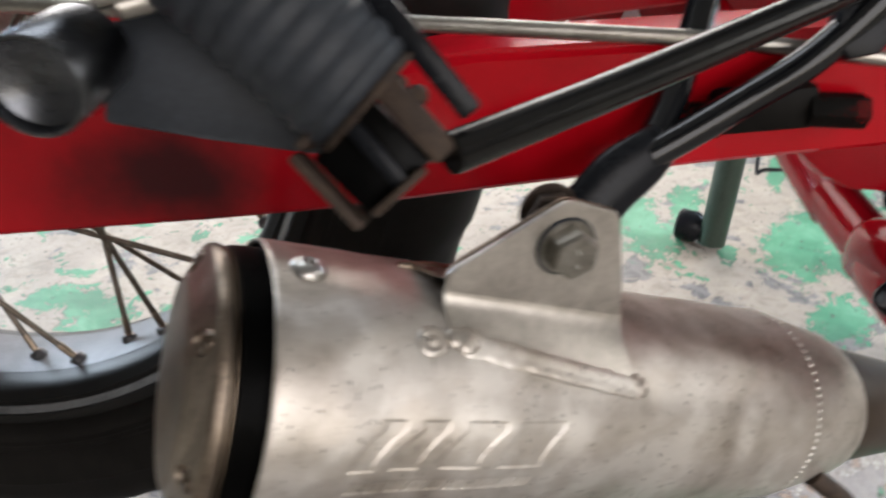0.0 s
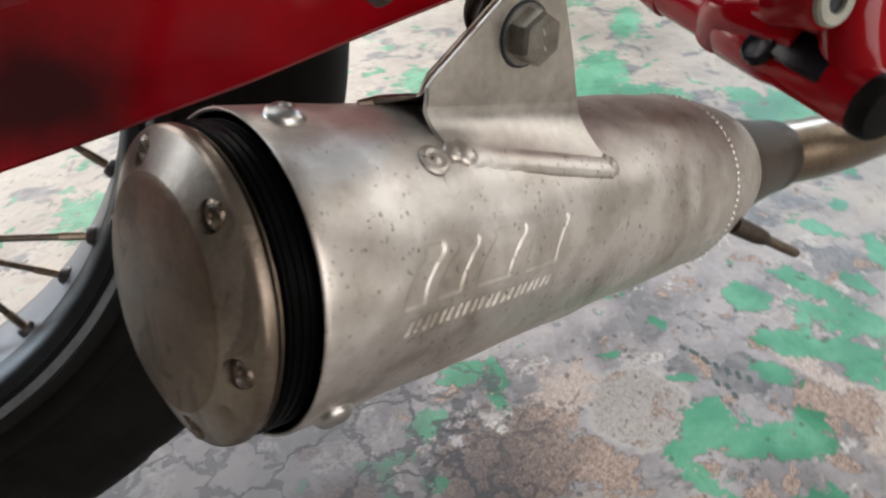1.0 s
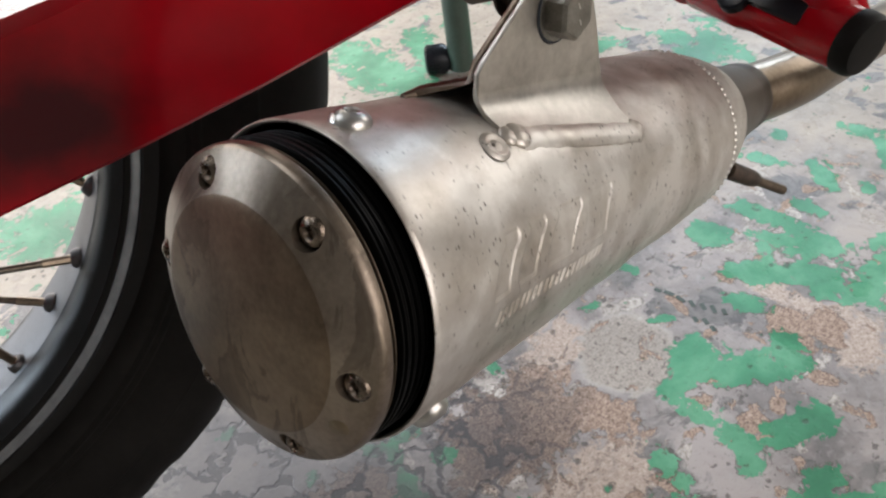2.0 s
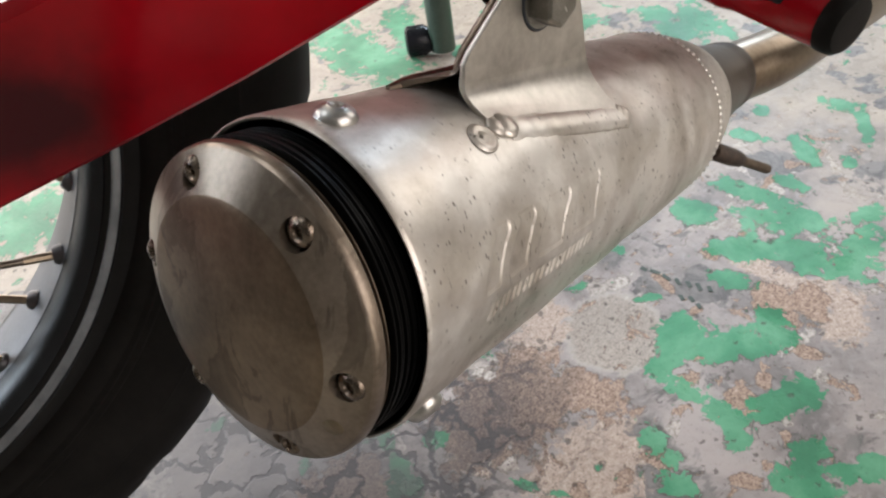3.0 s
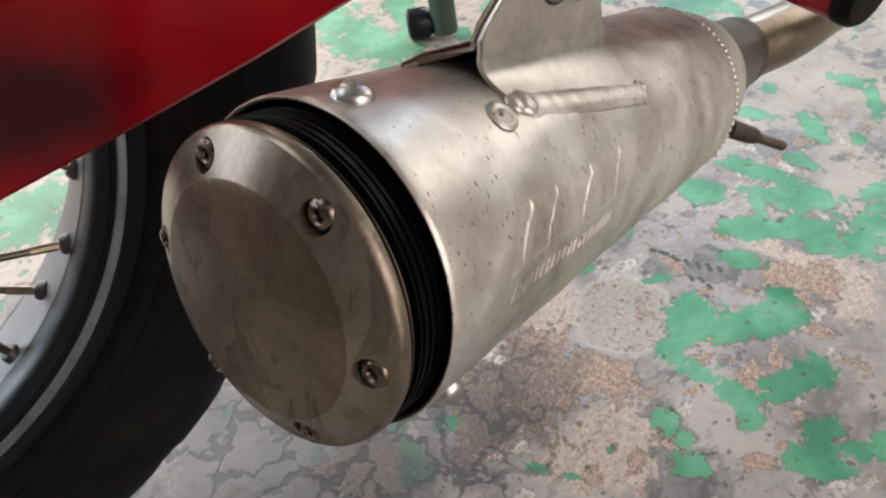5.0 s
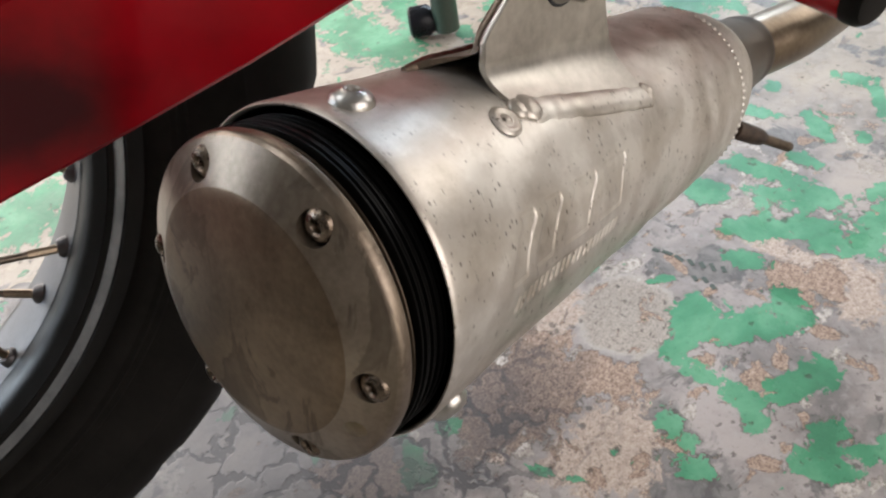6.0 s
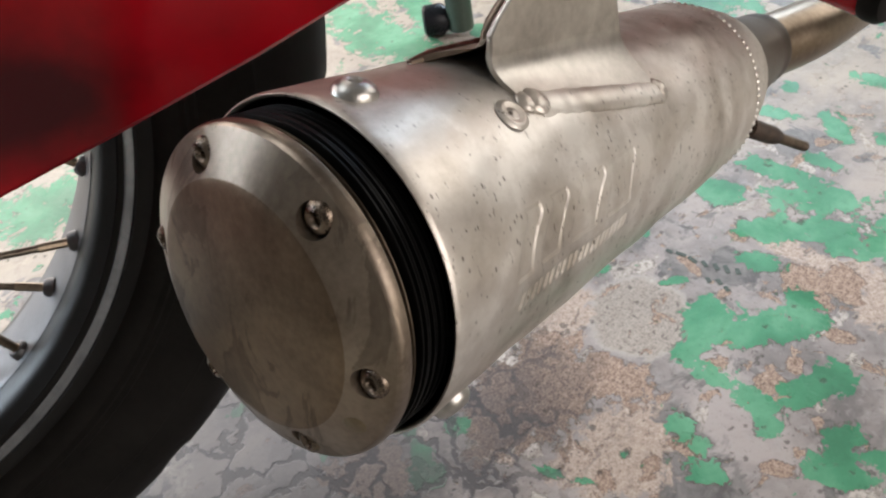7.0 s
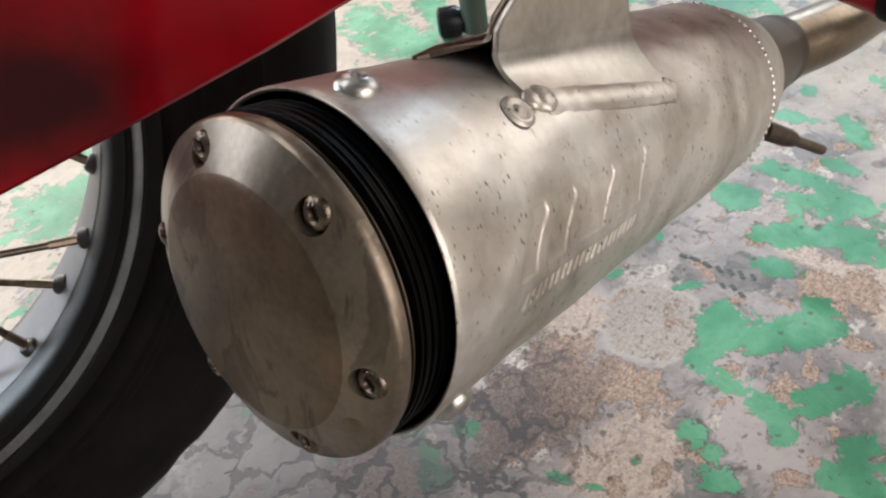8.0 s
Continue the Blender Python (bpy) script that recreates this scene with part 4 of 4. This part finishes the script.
for v in bm.verts:
    reach = math.hypot(v.co.y, v.co.z)
    step = int(round((math.atan2(v.co.y, v.co.z) % (2 * math.pi)) * 144 / math.pi)) % 8
    if reach > 0.412 and step in (0, 1, 2):
        v.co.y *= 1 - 0.0022 / reach
        v.co.z *= 1 - 0.0022 / reach
rear_tyre = part("rear_tyre", bm, M_TYRE, motorcycle, "worn black rear tyre", WH, 30)
RIM_ROWS = [(0.0, 0.328), (-0.0040, 0.3275), (-0.0050, 0.3230), (-0.0040, 0.3185), (0.0, 0.3160), (0.0030, 0.3120), (0.0042, 0.3098), (0.0036, 0.3088), (0.0060, 0.3066), (0.0085, 0.3035), (0.0115, 0.3010), (0.020, 0.2992), (0.040, 0.2985), (0.050, 0.2983), (0.060, 0.2985), (0.080, 0.2992), (0.0885, 0.3010), (0.0915, 0.3035), (0.094, 0.3066), (0.100, 0.3160), (0.105, 0.3230), (0.100, 0.328)]
rear_rim = part("rear_rim", lathe(RIM_ROWS, 220), M_RIMBLACK, motorcycle, "spoked rim with black sides and polished lip", WH, 35)
part("rim_bed", lathe([(0.0290, 0.2984), (0.034, 0.2981), (0.040, 0.2979), (0.050, 0.2977), (0.060, 0.2979), (0.070, 0.2982), (0.080, 0.2990)], 220), M_BED, rear_rim, "dull grey rim bed", WH)
part("rim_lip", lathe([(0.0016, 0.3126), (-0.0004, 0.3142), (-0.0014, 0.3158), (-0.0030, 0.3172)], 220), M_RIM, rear_rim, "polished rim lip", WH)
hub = part("wheel_hub", lathe([(-0.02, 0.0), (-0.02, 0.03), (0.0, 0.034), (0.004, 0.104), (0.010, 0.104), (0.014, 0.088), (0.086, 0.088), (0.090, 0.104), (0.096, 0.104), (0.10, 0.034), (0.12, 0.0)], 56), M_STEEL, motorcycle, "grey wheel hub with spoke flanges", WH)


def nipple_mesh():
    bm = lathe([(0.0, 0.0), (0.0, 0.0030), (0.0160, 0.0030), (0.0175, 0.0044), (0.0250, 0.0044)], 8)
    return finish("spoke_nipple", bm, M_BRASS)


def seat_mesh():
    bm = lathe([(0.0, 0.0), (0.0, 0.0048), (0.002, 0.0064), (0.006, 0.0070)], 16)
    return finish("nipple_seat", bm, M_BED)


NIPPLE, NSEAT = nipple_mesh(), seat_mesh()
for k in range(40):
    a = radians(-38.6 + 9.0 * k)
    near = k % 2 == 0
    lead = radians(-65 if k % 4 in (0, 3) else 65)
    rim_p = Vector((0.2985 * math.cos(a), 0.040 if near else 0.052, 0.2985 * math.sin(a)))
    hub_p = Vector((0.099 * math.cos(a + lead), 0.007 if near else 0.093, 0.099 * math.sin(a + lead)))
    part("spoke", sweep([hub_p, rim_p], 0.0025, 10), M_SPOKE, rear_rim, "", BIKE)
    d = (rim_p - hub_p).normalized()
    part("spoke_nipple", NIPPLE, M_BRASS, rear_rim, "", BIKE @ along(rim_p - 0.022 * d, rim_p))
    part("nipple_seat", NSEAT, M_BED, rear_rim, "", BIKE @ along(rim_p - 0.0055 * d, rim_p))

# ---- swingarm and rods ----
def swingarm_bar(y0, y1):
    """A box bar whose height changes along it."""
    bm = bmesh.new()
    rows = [(-0.06, -0.1040, -0.030), (0.05, -0.0860, -0.0175), (0.16, -0.0695, -0.0065), (0.30, -0.0500, 0.0120), (0.36, -0.0405, 0.0230), (0.42, -0.0285, 0.0355), (0.52, -0.0095, 0.0455), (0.62, 0.0070, 0.0560), (0.75, 0.0280, 0.0680)]
    c = 0.0022
    rings = []
    for x, lo, hi in rows:
        ring = [(y0, lo + c), (y0 + c, lo), (y1 - c, lo), (y1, lo + c), (y1, hi - c), (y1 - c, hi), (y0 + c + 0.003, hi), (y0, hi - c - 0.002)]
        rings.append([bm.verts.new((x, y, z)) for y, z in ring])
    for a, b in zip(rings, rings[1:]):
        for k in range(8):
            bm.faces.new([a[k], a[(k + 1) % 8], b[(k + 1) % 8], b[k]])
    bm.faces.new(rings[0])
    bm.faces.new(rings[-1])
    return bm


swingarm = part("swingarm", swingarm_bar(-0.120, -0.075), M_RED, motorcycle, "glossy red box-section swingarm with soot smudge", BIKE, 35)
part("swingarm", swingarm_bar(0.175, 0.22), M_RED, motorcycle, "", BIKE, 35)
part("brake_rod", sweep([(-0.06, -0.12, 0.0500), (0.35, -0.12, 0.0472), (0.52, -0.12, 0.0440), (0.70, -0.12, 0.030)], 0.0034, 16), M_STEEL, motorcycle, "thin steel brake rod", BIKE)
# pivot casting under the swingarm, and what stands behind it: the far cover, a black case and a paper tag
def upright_plate(points, y0, y1, bevel=0.003):
    """A plate cut to an outline, standing along the machine."""
    bm = bmesh.new()
    front = [bm.verts.new((x, y0, z)) for x, z in points]
    back = [bm.verts.new((x, y1, z)) for x, z in points]
    bm.faces.new(front)
    bm.faces.new(back[::-1])
    bridge(bm, front, back)
    bmesh.ops.bevel(bm, geom=bm.edges[:], offset=bevel, segments=2, affect="EDGES", profile=0.5)
    return bm


part("pivot_casting", upright_plate([(0.560, -0.004), (0.575, -0.0165), (0.590, -0.0225), (0.640, -0.0235), (0.660, 0.010), (0.600, 0.020)], -0.112, -0.080), M_FRAME, swingarm, "dark red pivot casting", BIKE, 30)
# cover and case run on upward, unseen, to block door glare on the swingarm
part("side_cover", upright_plate([(0.498, -0.053), (0.512, -0.090), (0.72, -0.084), (0.74, 0.17), (0.498, 0.17)], 0.30, 0.33, 0.008), M_FRAME, motorcycle, "dark red side cover", BIKE, 30)
part("chain_case", upright_plate([(0.30, -0.056), (0.495, -0.056), (0.495, 0.155), (0.30, 0.155)], 0.305, 0.335, 0.008), M_PAINT, motorcycle, "black chain case", BIKE, 30)
part("paper_tag", upright_plate([(0.545, -0.046), (0.549, -0.031), (0.560, -0.029), (0.569, -0.046)], 0.2975, 0.2985, 0.0002), M_PAPER, motorcycle, "small white paper tag", BIKE, 30)
part("rubber_pad", box(0.042, 0.012, 0.0190, 0.004, pose(0.5375, -0.123, 0.0180, 0, -8, 0)), M_TYRE, swingarm, "black rubber chafing pad", BIKE)
for x0, x1 in ((0.509, 0.521), (0.554, 0.577)):
    turns = 6 * round((x1 - x0) / 0.0022)
    spr = [(x0 + (x1 - x0) * k / turns, -0.126 + 0.0066 * math.cos(k * math.pi / 3), 0.0130 + 0.14 * (x0 - 0.509) + 0.0066 * math.sin(k * math.pi / 3)) for k in range(turns + 1)]
    part("pedal_spring", sweep(spr, 0.0009, 8), M_TYRE, swingarm, "small black coil spring", BIKE)

# ---- folded passenger footrest, its stay and the frame strut ----
peg_a, peg_b = Vector((0.0640, -0.0364, 0.5573)), Vector((0.0236, -0.0122, 0.5976))
PEG = along(peg_a, peg_b)
rows = [(0.0, 0.0), (0.0, 0.0160), (0.002, 0.0182)]
for k in range(12):
    u = 0.004 + 0.0062 * k
    rows += [(u, 0.0188), (u + 0.0010, 0.0181), (u + 0.0022, 0.0181), (u + 0.0033, 0.0188), (u + 0.0048, 0.0190)]
rows += [(0.080, 0.0190), (0.083, 0.0160), (0.083, 0.0)]
footrest = part("footrest_rubber", lathe(rows, 64), M_RUBBER, motorcycle, "ribbed black footrest rubber", PEG, 50)
part("end_washer", lathe([(-0.0018, 0.0), (-0.0018, 0.0176), (-0.0008, 0.0184), (0.0004, 0.0176), (0.0004, 0.0)], 48), M_RUST, footrest, "rusty washer", PEG)
VIEW = Vector((0.349, 0.866, -0.358)).normalized()


def bar(a, b, wide, deep, bevel=0.0015, sink=0.0):
    """A flat bar from a to b, its broad side turned outward from the machine."""
    a, b = Vector(a) + sink * VIEW, Vector(b) + sink * VIEW
    x = (b - a).normalized()
    y = (VIEW - VIEW.dot(x) * x).normalized()
    z = x.cross(y)
    m = Matrix.Translation((a + b) / 2) @ Matrix((x, y, z)).transposed().to_4x4()
    return box((b - a).length, deep, wide, bevel, m)


def slab(points, deep):
    """A flat plate through the points, thick inward."""
    bm = bmesh.new()
    front = [bm.verts.new(p) for p in points]
    back = [bm.verts.new(Vector(p) + deep * VIEW) for p in points]
    bm.faces.new(front)
    bm.faces.new(back[::-1])
    bridge(bm, front, back)
    bmesh.ops.bevel(bm, geom=bm.edges[:], offset=0.0012, segments=2, affect="EDGES", profile=0.5)
    return bm


part("footrest_plate", slab([(0.0017, -0.0022, 0.5709), (-0.0027, -0.0089, 0.5483), (0.0222, -0.0125, 0.5419), (0.0556, -0.0218, 0.5361), (0.0665, -0.0213, 0.5459), (0.0620, -0.0120, 0.5650), (0.0300, 0.0020, 0.5900)], 0.006), M_RUBBER, motorcycle, "smooth blue-black footrest plate", None, 30)
# black clevis that holds it
clevis = part("clevis", bar((0.0555, -0.0395, 0.5510), (0.0685, -0.0510, 0.5368), 0.0225, 0.010, 0.001, 0.008), M_BLACK, motorcycle, "black steel channel clevis with rusty edges")
part("clevis_web", bar((0.0573, -0.0405, 0.5535), (0.0701, -0.0523, 0.5372), 0.0043, 0.008, 0.0008, 0.003), M_PAINT, clevis, "")
part("clevis_lip", bar((0.0439, -0.0386, 0.5448), (0.0580, -0.0512, 0.5280), 0.0030, 0.012, 0.0010, 0.000), M_RUST, clevis, "rusty clevis lip")
part("clevis_lip", bar((0.0747, -0.0520, 0.5424), (0.0610, -0.0513, 0.5310), 0.0024, 0.010, 0.0009, 0.001), M_RUST, clevis, "")
part("clevis_lip", bar((0.0455, -0.0380, 0.5462), (0.0653, -0.0385, 0.5640), 0.0028, 0.012, 0.0010, 0.001), M_RUST, clevis, "")
part("clevis_plate", bar((0.0653, -0.0391, 0.5644), (0.0805, -0.0529, 0.5459), 0.0078, 0.006, 0.0012, 0.001), M_RUST, clevis, "rusty clevis plate")
part("clevis_strap", bar((0.0670, -0.0320, 0.5835), (0.0880, -0.0505, 0.5555), 0.0062, 0.005, 0.0012, -0.002), M_PAINT, footrest, "black flat strap")
for p in ((0.0748, -0.0449, 0.5598), (0.0701, -0.0420, 0.5621)):
    part("clevis_bolt", lathe([(0.0, 0.0), (0.0, 0.0021), (0.0008, 0.0028), (0.004, 0.003)], 14), M_RUST, footrest, "", along(p, Vector(p) + VIEW))
# chrome tube end beside the footrest
TUBE = along((-0.0111, -0.0400, 0.5684), (0.0065, 0.0150, 0.5690))
part("chrome_tube", lathe([(0.028, 0.0102), (0.0, 0.0102), (-0.0006, 0.0106), (-0.0006, 0.0112), (0.0, 0.0117), (0.028, 0.0117)], 56, True), M_CHROME, footrest, "open chrome tube end", TUBE)
part("tube_plug", lathe([(0.0065, 0.0), (0.0060, 0.006), (0.0035, 0.0103)], 40), M_CHROME, footrest, "", TUBE)
for k, p in enumerate(((0.006, -0.02, 0.5835), (0.011, -0.019, 0.5805))):
    part("clamp_screw", lathe([(-0.004, 0.0), (-0.004, 0.0032), (0.004, 0.0036), (0.004, 0.0)], 16), M_STEEL, footrest, "", along(p, Vector(p) + Vector((0.06, 0.02, 0.01))))
part("stay_tube", sweep(smooth_path([(0.0815, -0.0520, 0.5458), (0.1383, -0.0361, 0.5522), (0.2073, -0.0204, 0.5638), (0.2538, -0.0111, 0.5723), (0.30, -0.002, 0.581)], 8), 0.0058, 32), M_STAY, motorcycle, "worn black tubular footrest stay")
strut = part("frame_strut", sweep(smooth_path([(0.1602, -0.0070, 0.4735), (0.1580, 0.0000, 0.4840), (0.1710, 0.0043, 0.4975), (0.1877, 0.0058, 0.5081), (0.1960, 0.0080, 0.5150)], 6), [0.0125] * 15 + [0.0122, 0.0118, 0.0113, 0.0108, 0.0103, 0.0098, 0.0092, 0.0085, 0.0078, 0.0070], 24, True, 0.5, (0.52, -0.47, -0.63)), M_PAINT, motorcycle, "black forked frame strut")
part("strut_arm", sweep(smooth_path([(0.1877, 0.0075, 0.5081), (0.2025, 0.0171, 0.5240), (0.2172, 0.0294, 0.5444), (0.2270, 0.0385, 0.5597), (0.25, 0.057, 0.595)], 6), 0.0066, 20), M_STRUT, strut, "")
part("strut_arm", sweep(smooth_path([(0.1877, 0.0058, 0.5075), (0.2021, 0.0034, 0.5155), (0.2239, -0.0019, 0.5301), (0.2416, -0.0076, 0.5437), (0.2572, -0.0108, 0.5593), (0.275, -0.013, 0.58)], 6), 0.0066, 20), M_STRUT, strut, "")
part("strut_gusset", slab([(0.2459, -0.0137, 0.554), (0.2493, -0.0094, 0.5679), (0.2653, -0.0145, 0.571), (0.2708, -0.0212, 0.5602), (0.2613, -0.0217, 0.5497), (0.2509, -0.0184, 0.5476)], 0.010), M_PAINT, strut, "dark gusset where the stays meet", None, 30)
part("strut_nut", hex_bolt(0.0085, 0.007, 0.0115), M_RUST, strut, "rusty dark nut", along((0.1425, 0.0020, 0.4925), (0.1485, 0.057, 0.492)), 25)

# ---- red frame cross tube with its plugged end, and the pivot boss ----
x_a, x_b = Vector((0.333, -0.082, 0.403)), Vector((0.3718, 0.0190, 0.4118))
d = (x_b - x_a).normalized()
part("cross_tube", sweep([x_a + 0.004 * d, x_a + 0.006 * d, x_a + 0.060 * d, x_a + 0.070 * d, x_a + 0.106 * d, x_a + 0.110 * d], [0.0165, 0.0172, 0.0172, 0.0190, 0.0195, 0.0175], 40), M_FRAME, motorcycle, "glossy red frame lug with a bored end")
part("cross_tube", sweep(smooth_path([x_b - 0.012 * d, (0.3995, 0.0863, 0.4167), (0.4149, 0.1326, 0.4263), (0.60, 0.66, 0.553)], 5), 0.0158, 36), M_FRAME, motorcycle, "glossy red frame cross tube")
part("end_plug", lathe([(0.003, 0.0), (-0.006, 0.0), (-0.0068, 0.0090), (-0.0058, 0.0150), (-0.003, 0.0172), (0.002, 0.0176), (0.0045, 0.0174)], 40), M_TYRE, motorcycle, "black rubber tube plug", along(x_a, x_b))
BOLT_A, BOLT_B = (0.3731, 0.0200, 0.4333), (0.3800, 0.0260, 0.4480)
boss = Vector((0.324, -0.050, 0.454))
BOSS = along(boss, boss + Vector((0.035, 0.11, -0.02)))
frame_plate = part("frame_plate", sweep(smooth_path([(0.343, -0.072, 0.400), (0.352, -0.056, 0.424), (0.362, -0.047, 0.455), (0.372, -0.042, 0.530)], 6), 0.0180, 28, True, 0.9, (1, 0, 0)), M_FRAME, motorcycle, "red frame casting with pivot boss")
mount = part("engine_mount", box(0.080, 0.05, 0.085, 0.006, pose(0.405, 0.007, 0.4835, 0, 0, -63)), M_PAINT, motorcycle, "black engine mount above the lug")
part("frame_arm", bar((0.3745, 0.0190, 0.4285), (0.3330, -0.0420, 0.4470), 0.0085, 0.022, 0.002, 0.008), M_FRAME, frame_plate, "")
part("lug_bolt", hex_bolt(0.0062, 0.010, 0.0085), M_STEEL, motorcycle, "grey bolt on the frame lug", along(BOLT_A, BOLT_B), 25)
out = (-VIEW - (-VIEW).dot(d) * d).normalized()
bore = Vector((-0.0166, 0.0058, 0.0071)).normalized()
rim_c = x_a + 0.0705 * d + 0.0180 * bore
# dark disc laid on the lug in place of the bore's shade
part("lug_bore_disc", lathe([(-0.0022, 0.0), (-0.0024, 0.0070), (-0.0034, 0.0084), (-0.0028, 0.0098), (0.002, 0.0102)], 28), M_PAINT, motorcycle, "dark disc for the shaded bore of the lug", along(rim_c, rim_c - bore - 0.5 * out))
face = Vector((-0.0101, 0.0027, 0.0137)).normalized()
plate_m = Matrix.Translation(x_a + 0.0450 * d + 0.0150 * face) @ Matrix((d, face, d.cross(face))).transposed().to_4x4()
# black plate laid on the lug in place of a shaded hollow
part("lug_shade_plate", box(0.036, 0.006, 0.021, 0.0022, plate_m), M_PAINT, motorcycle, "dark plate for the shaded hollow of the lug", None, 30)
part("frame_plate", lathe([(0.0, 0.0), (0.0, 0.0132), (0.002, 0.0148), (0.03, 0.0155), (0.03, 0.0)], 40), M_FRAME, motorcycle, "", BOSS)
part("pivot_bush", lathe([(0.004, 0.0058), (-0.003, 0.0058), (-0.0042, 0.0062), (-0.0042, 0.0112), (-0.0028, 0.0124), (0.003, 0.0124)], 40), M_BUSH, frame_plate, "grey steel pivot bush", BOSS)
part("pivot_bore", lathe([(-0.0012, 0.0), (-0.0012, 0.0058), (-0.0030, 0.0059)], 24), M_RUBBER, frame_plate, "", BOSS)
part("frame_web", sweep(smooth_path([Vector((0.345, -0.050, 0.432)) + 0.022 * VIEW, Vector((0.356, 0.0, 0.432)) + 0.022 * VIEW, x_b + 0.02 * VIEW], 6), 0.0165, 24, True, 0.8), M_FRAME, motorcycle, "")
engine = part("engine_case", box(0.17, 0.17, 0.15, 0.02, pose(0.475, 0.058, 0.517, 0, 0, -24)), M_PAINT, motorcycle, "dark engine case")
for k in range(5):
    part("case_rib", box(0.008, 0.16, 0.13, 0.003, pose(0.475, 0.058, 0.517, 0, 0, -24) @ pose(-0.0865, 0, 0) @ pose(0, 0, -0.06 + 0.03 * k) @ Matrix.Diagonal((1, 1, 0.08, 1))), M_PAINT, engine, "")
# unseen block added above the engine case to keep light off the lug
part("shade_block", box(0.26, 0.30, 0.30, 0.02, pose(0.50, 0.09, 0.905, 0, 0, -24)), M_PAINT, engine, "")
part("wire_hook", sweep(smooth_path([(0.500, 0.26, 0.425), (0.452, 0.205, 0.381), (0.457, 0.200, 0.380), (0.492, 0.190, 0.380), (0.495, 0.195, 0.383), (0.52, 0.23, 0.41)], 5), 0.0016, 8), M_RUBBER, motorcycle, "bent black wire hook")

# stand leg that carries the machine on the far side
stand_leg = part("stand_leg", sweep([(0.822, 0.616, 0.012), (0.822, 0.620, 0.60)], 0.0225, 28), M_GREEN, motorcycle, "dark green tubular stand leg")
part("stand_foot", lathe([(0.0, 0.0), (0.0, 0.022), (0.004, 0.027), (0.034, 0.027), (0.040, 0.022), (0.050, 0.019), (0.050, 0.0)], 32), M_PAINT, motorcycle, "glossy black stand foot", pose(0.788, 0.672, 0.028, 0, 0, -50))
part("stand_beam", sweep([(0.822, 0.620, 0.60), (0.60, 0.40, 0.42)], 0.016, 20), M_GREEN, motorcycle, "")

# faded dark paint marks on the floor
MARKS = [(0.4952, 0.0784, 0.008, -100), (0.4971, 0.0655, 0.012, -90), (0.4948, 0.0510, 0.012, -110), (0.4951, 0.0377, 0.010, -131), (0.4969, 0.0254, 0.010, -135), (0.4990, 0.0147, 0.012, -138), (0.5014, 0.0035, 0.009, -142), (0.4746, 0.0244, 0.008, -135), (0.4775, 0.0142, 0.009, -131), (0.4720, 0.0037, 0.008, -135)]
for x, y, ln, deg in MARKS:
    part("paint_mark", box(ln, 0.0048, 0.0008, 0.0002, None, 1), M_MARK, floor, "", pose(x, y, 0.0004, 0, 0, deg), 0)
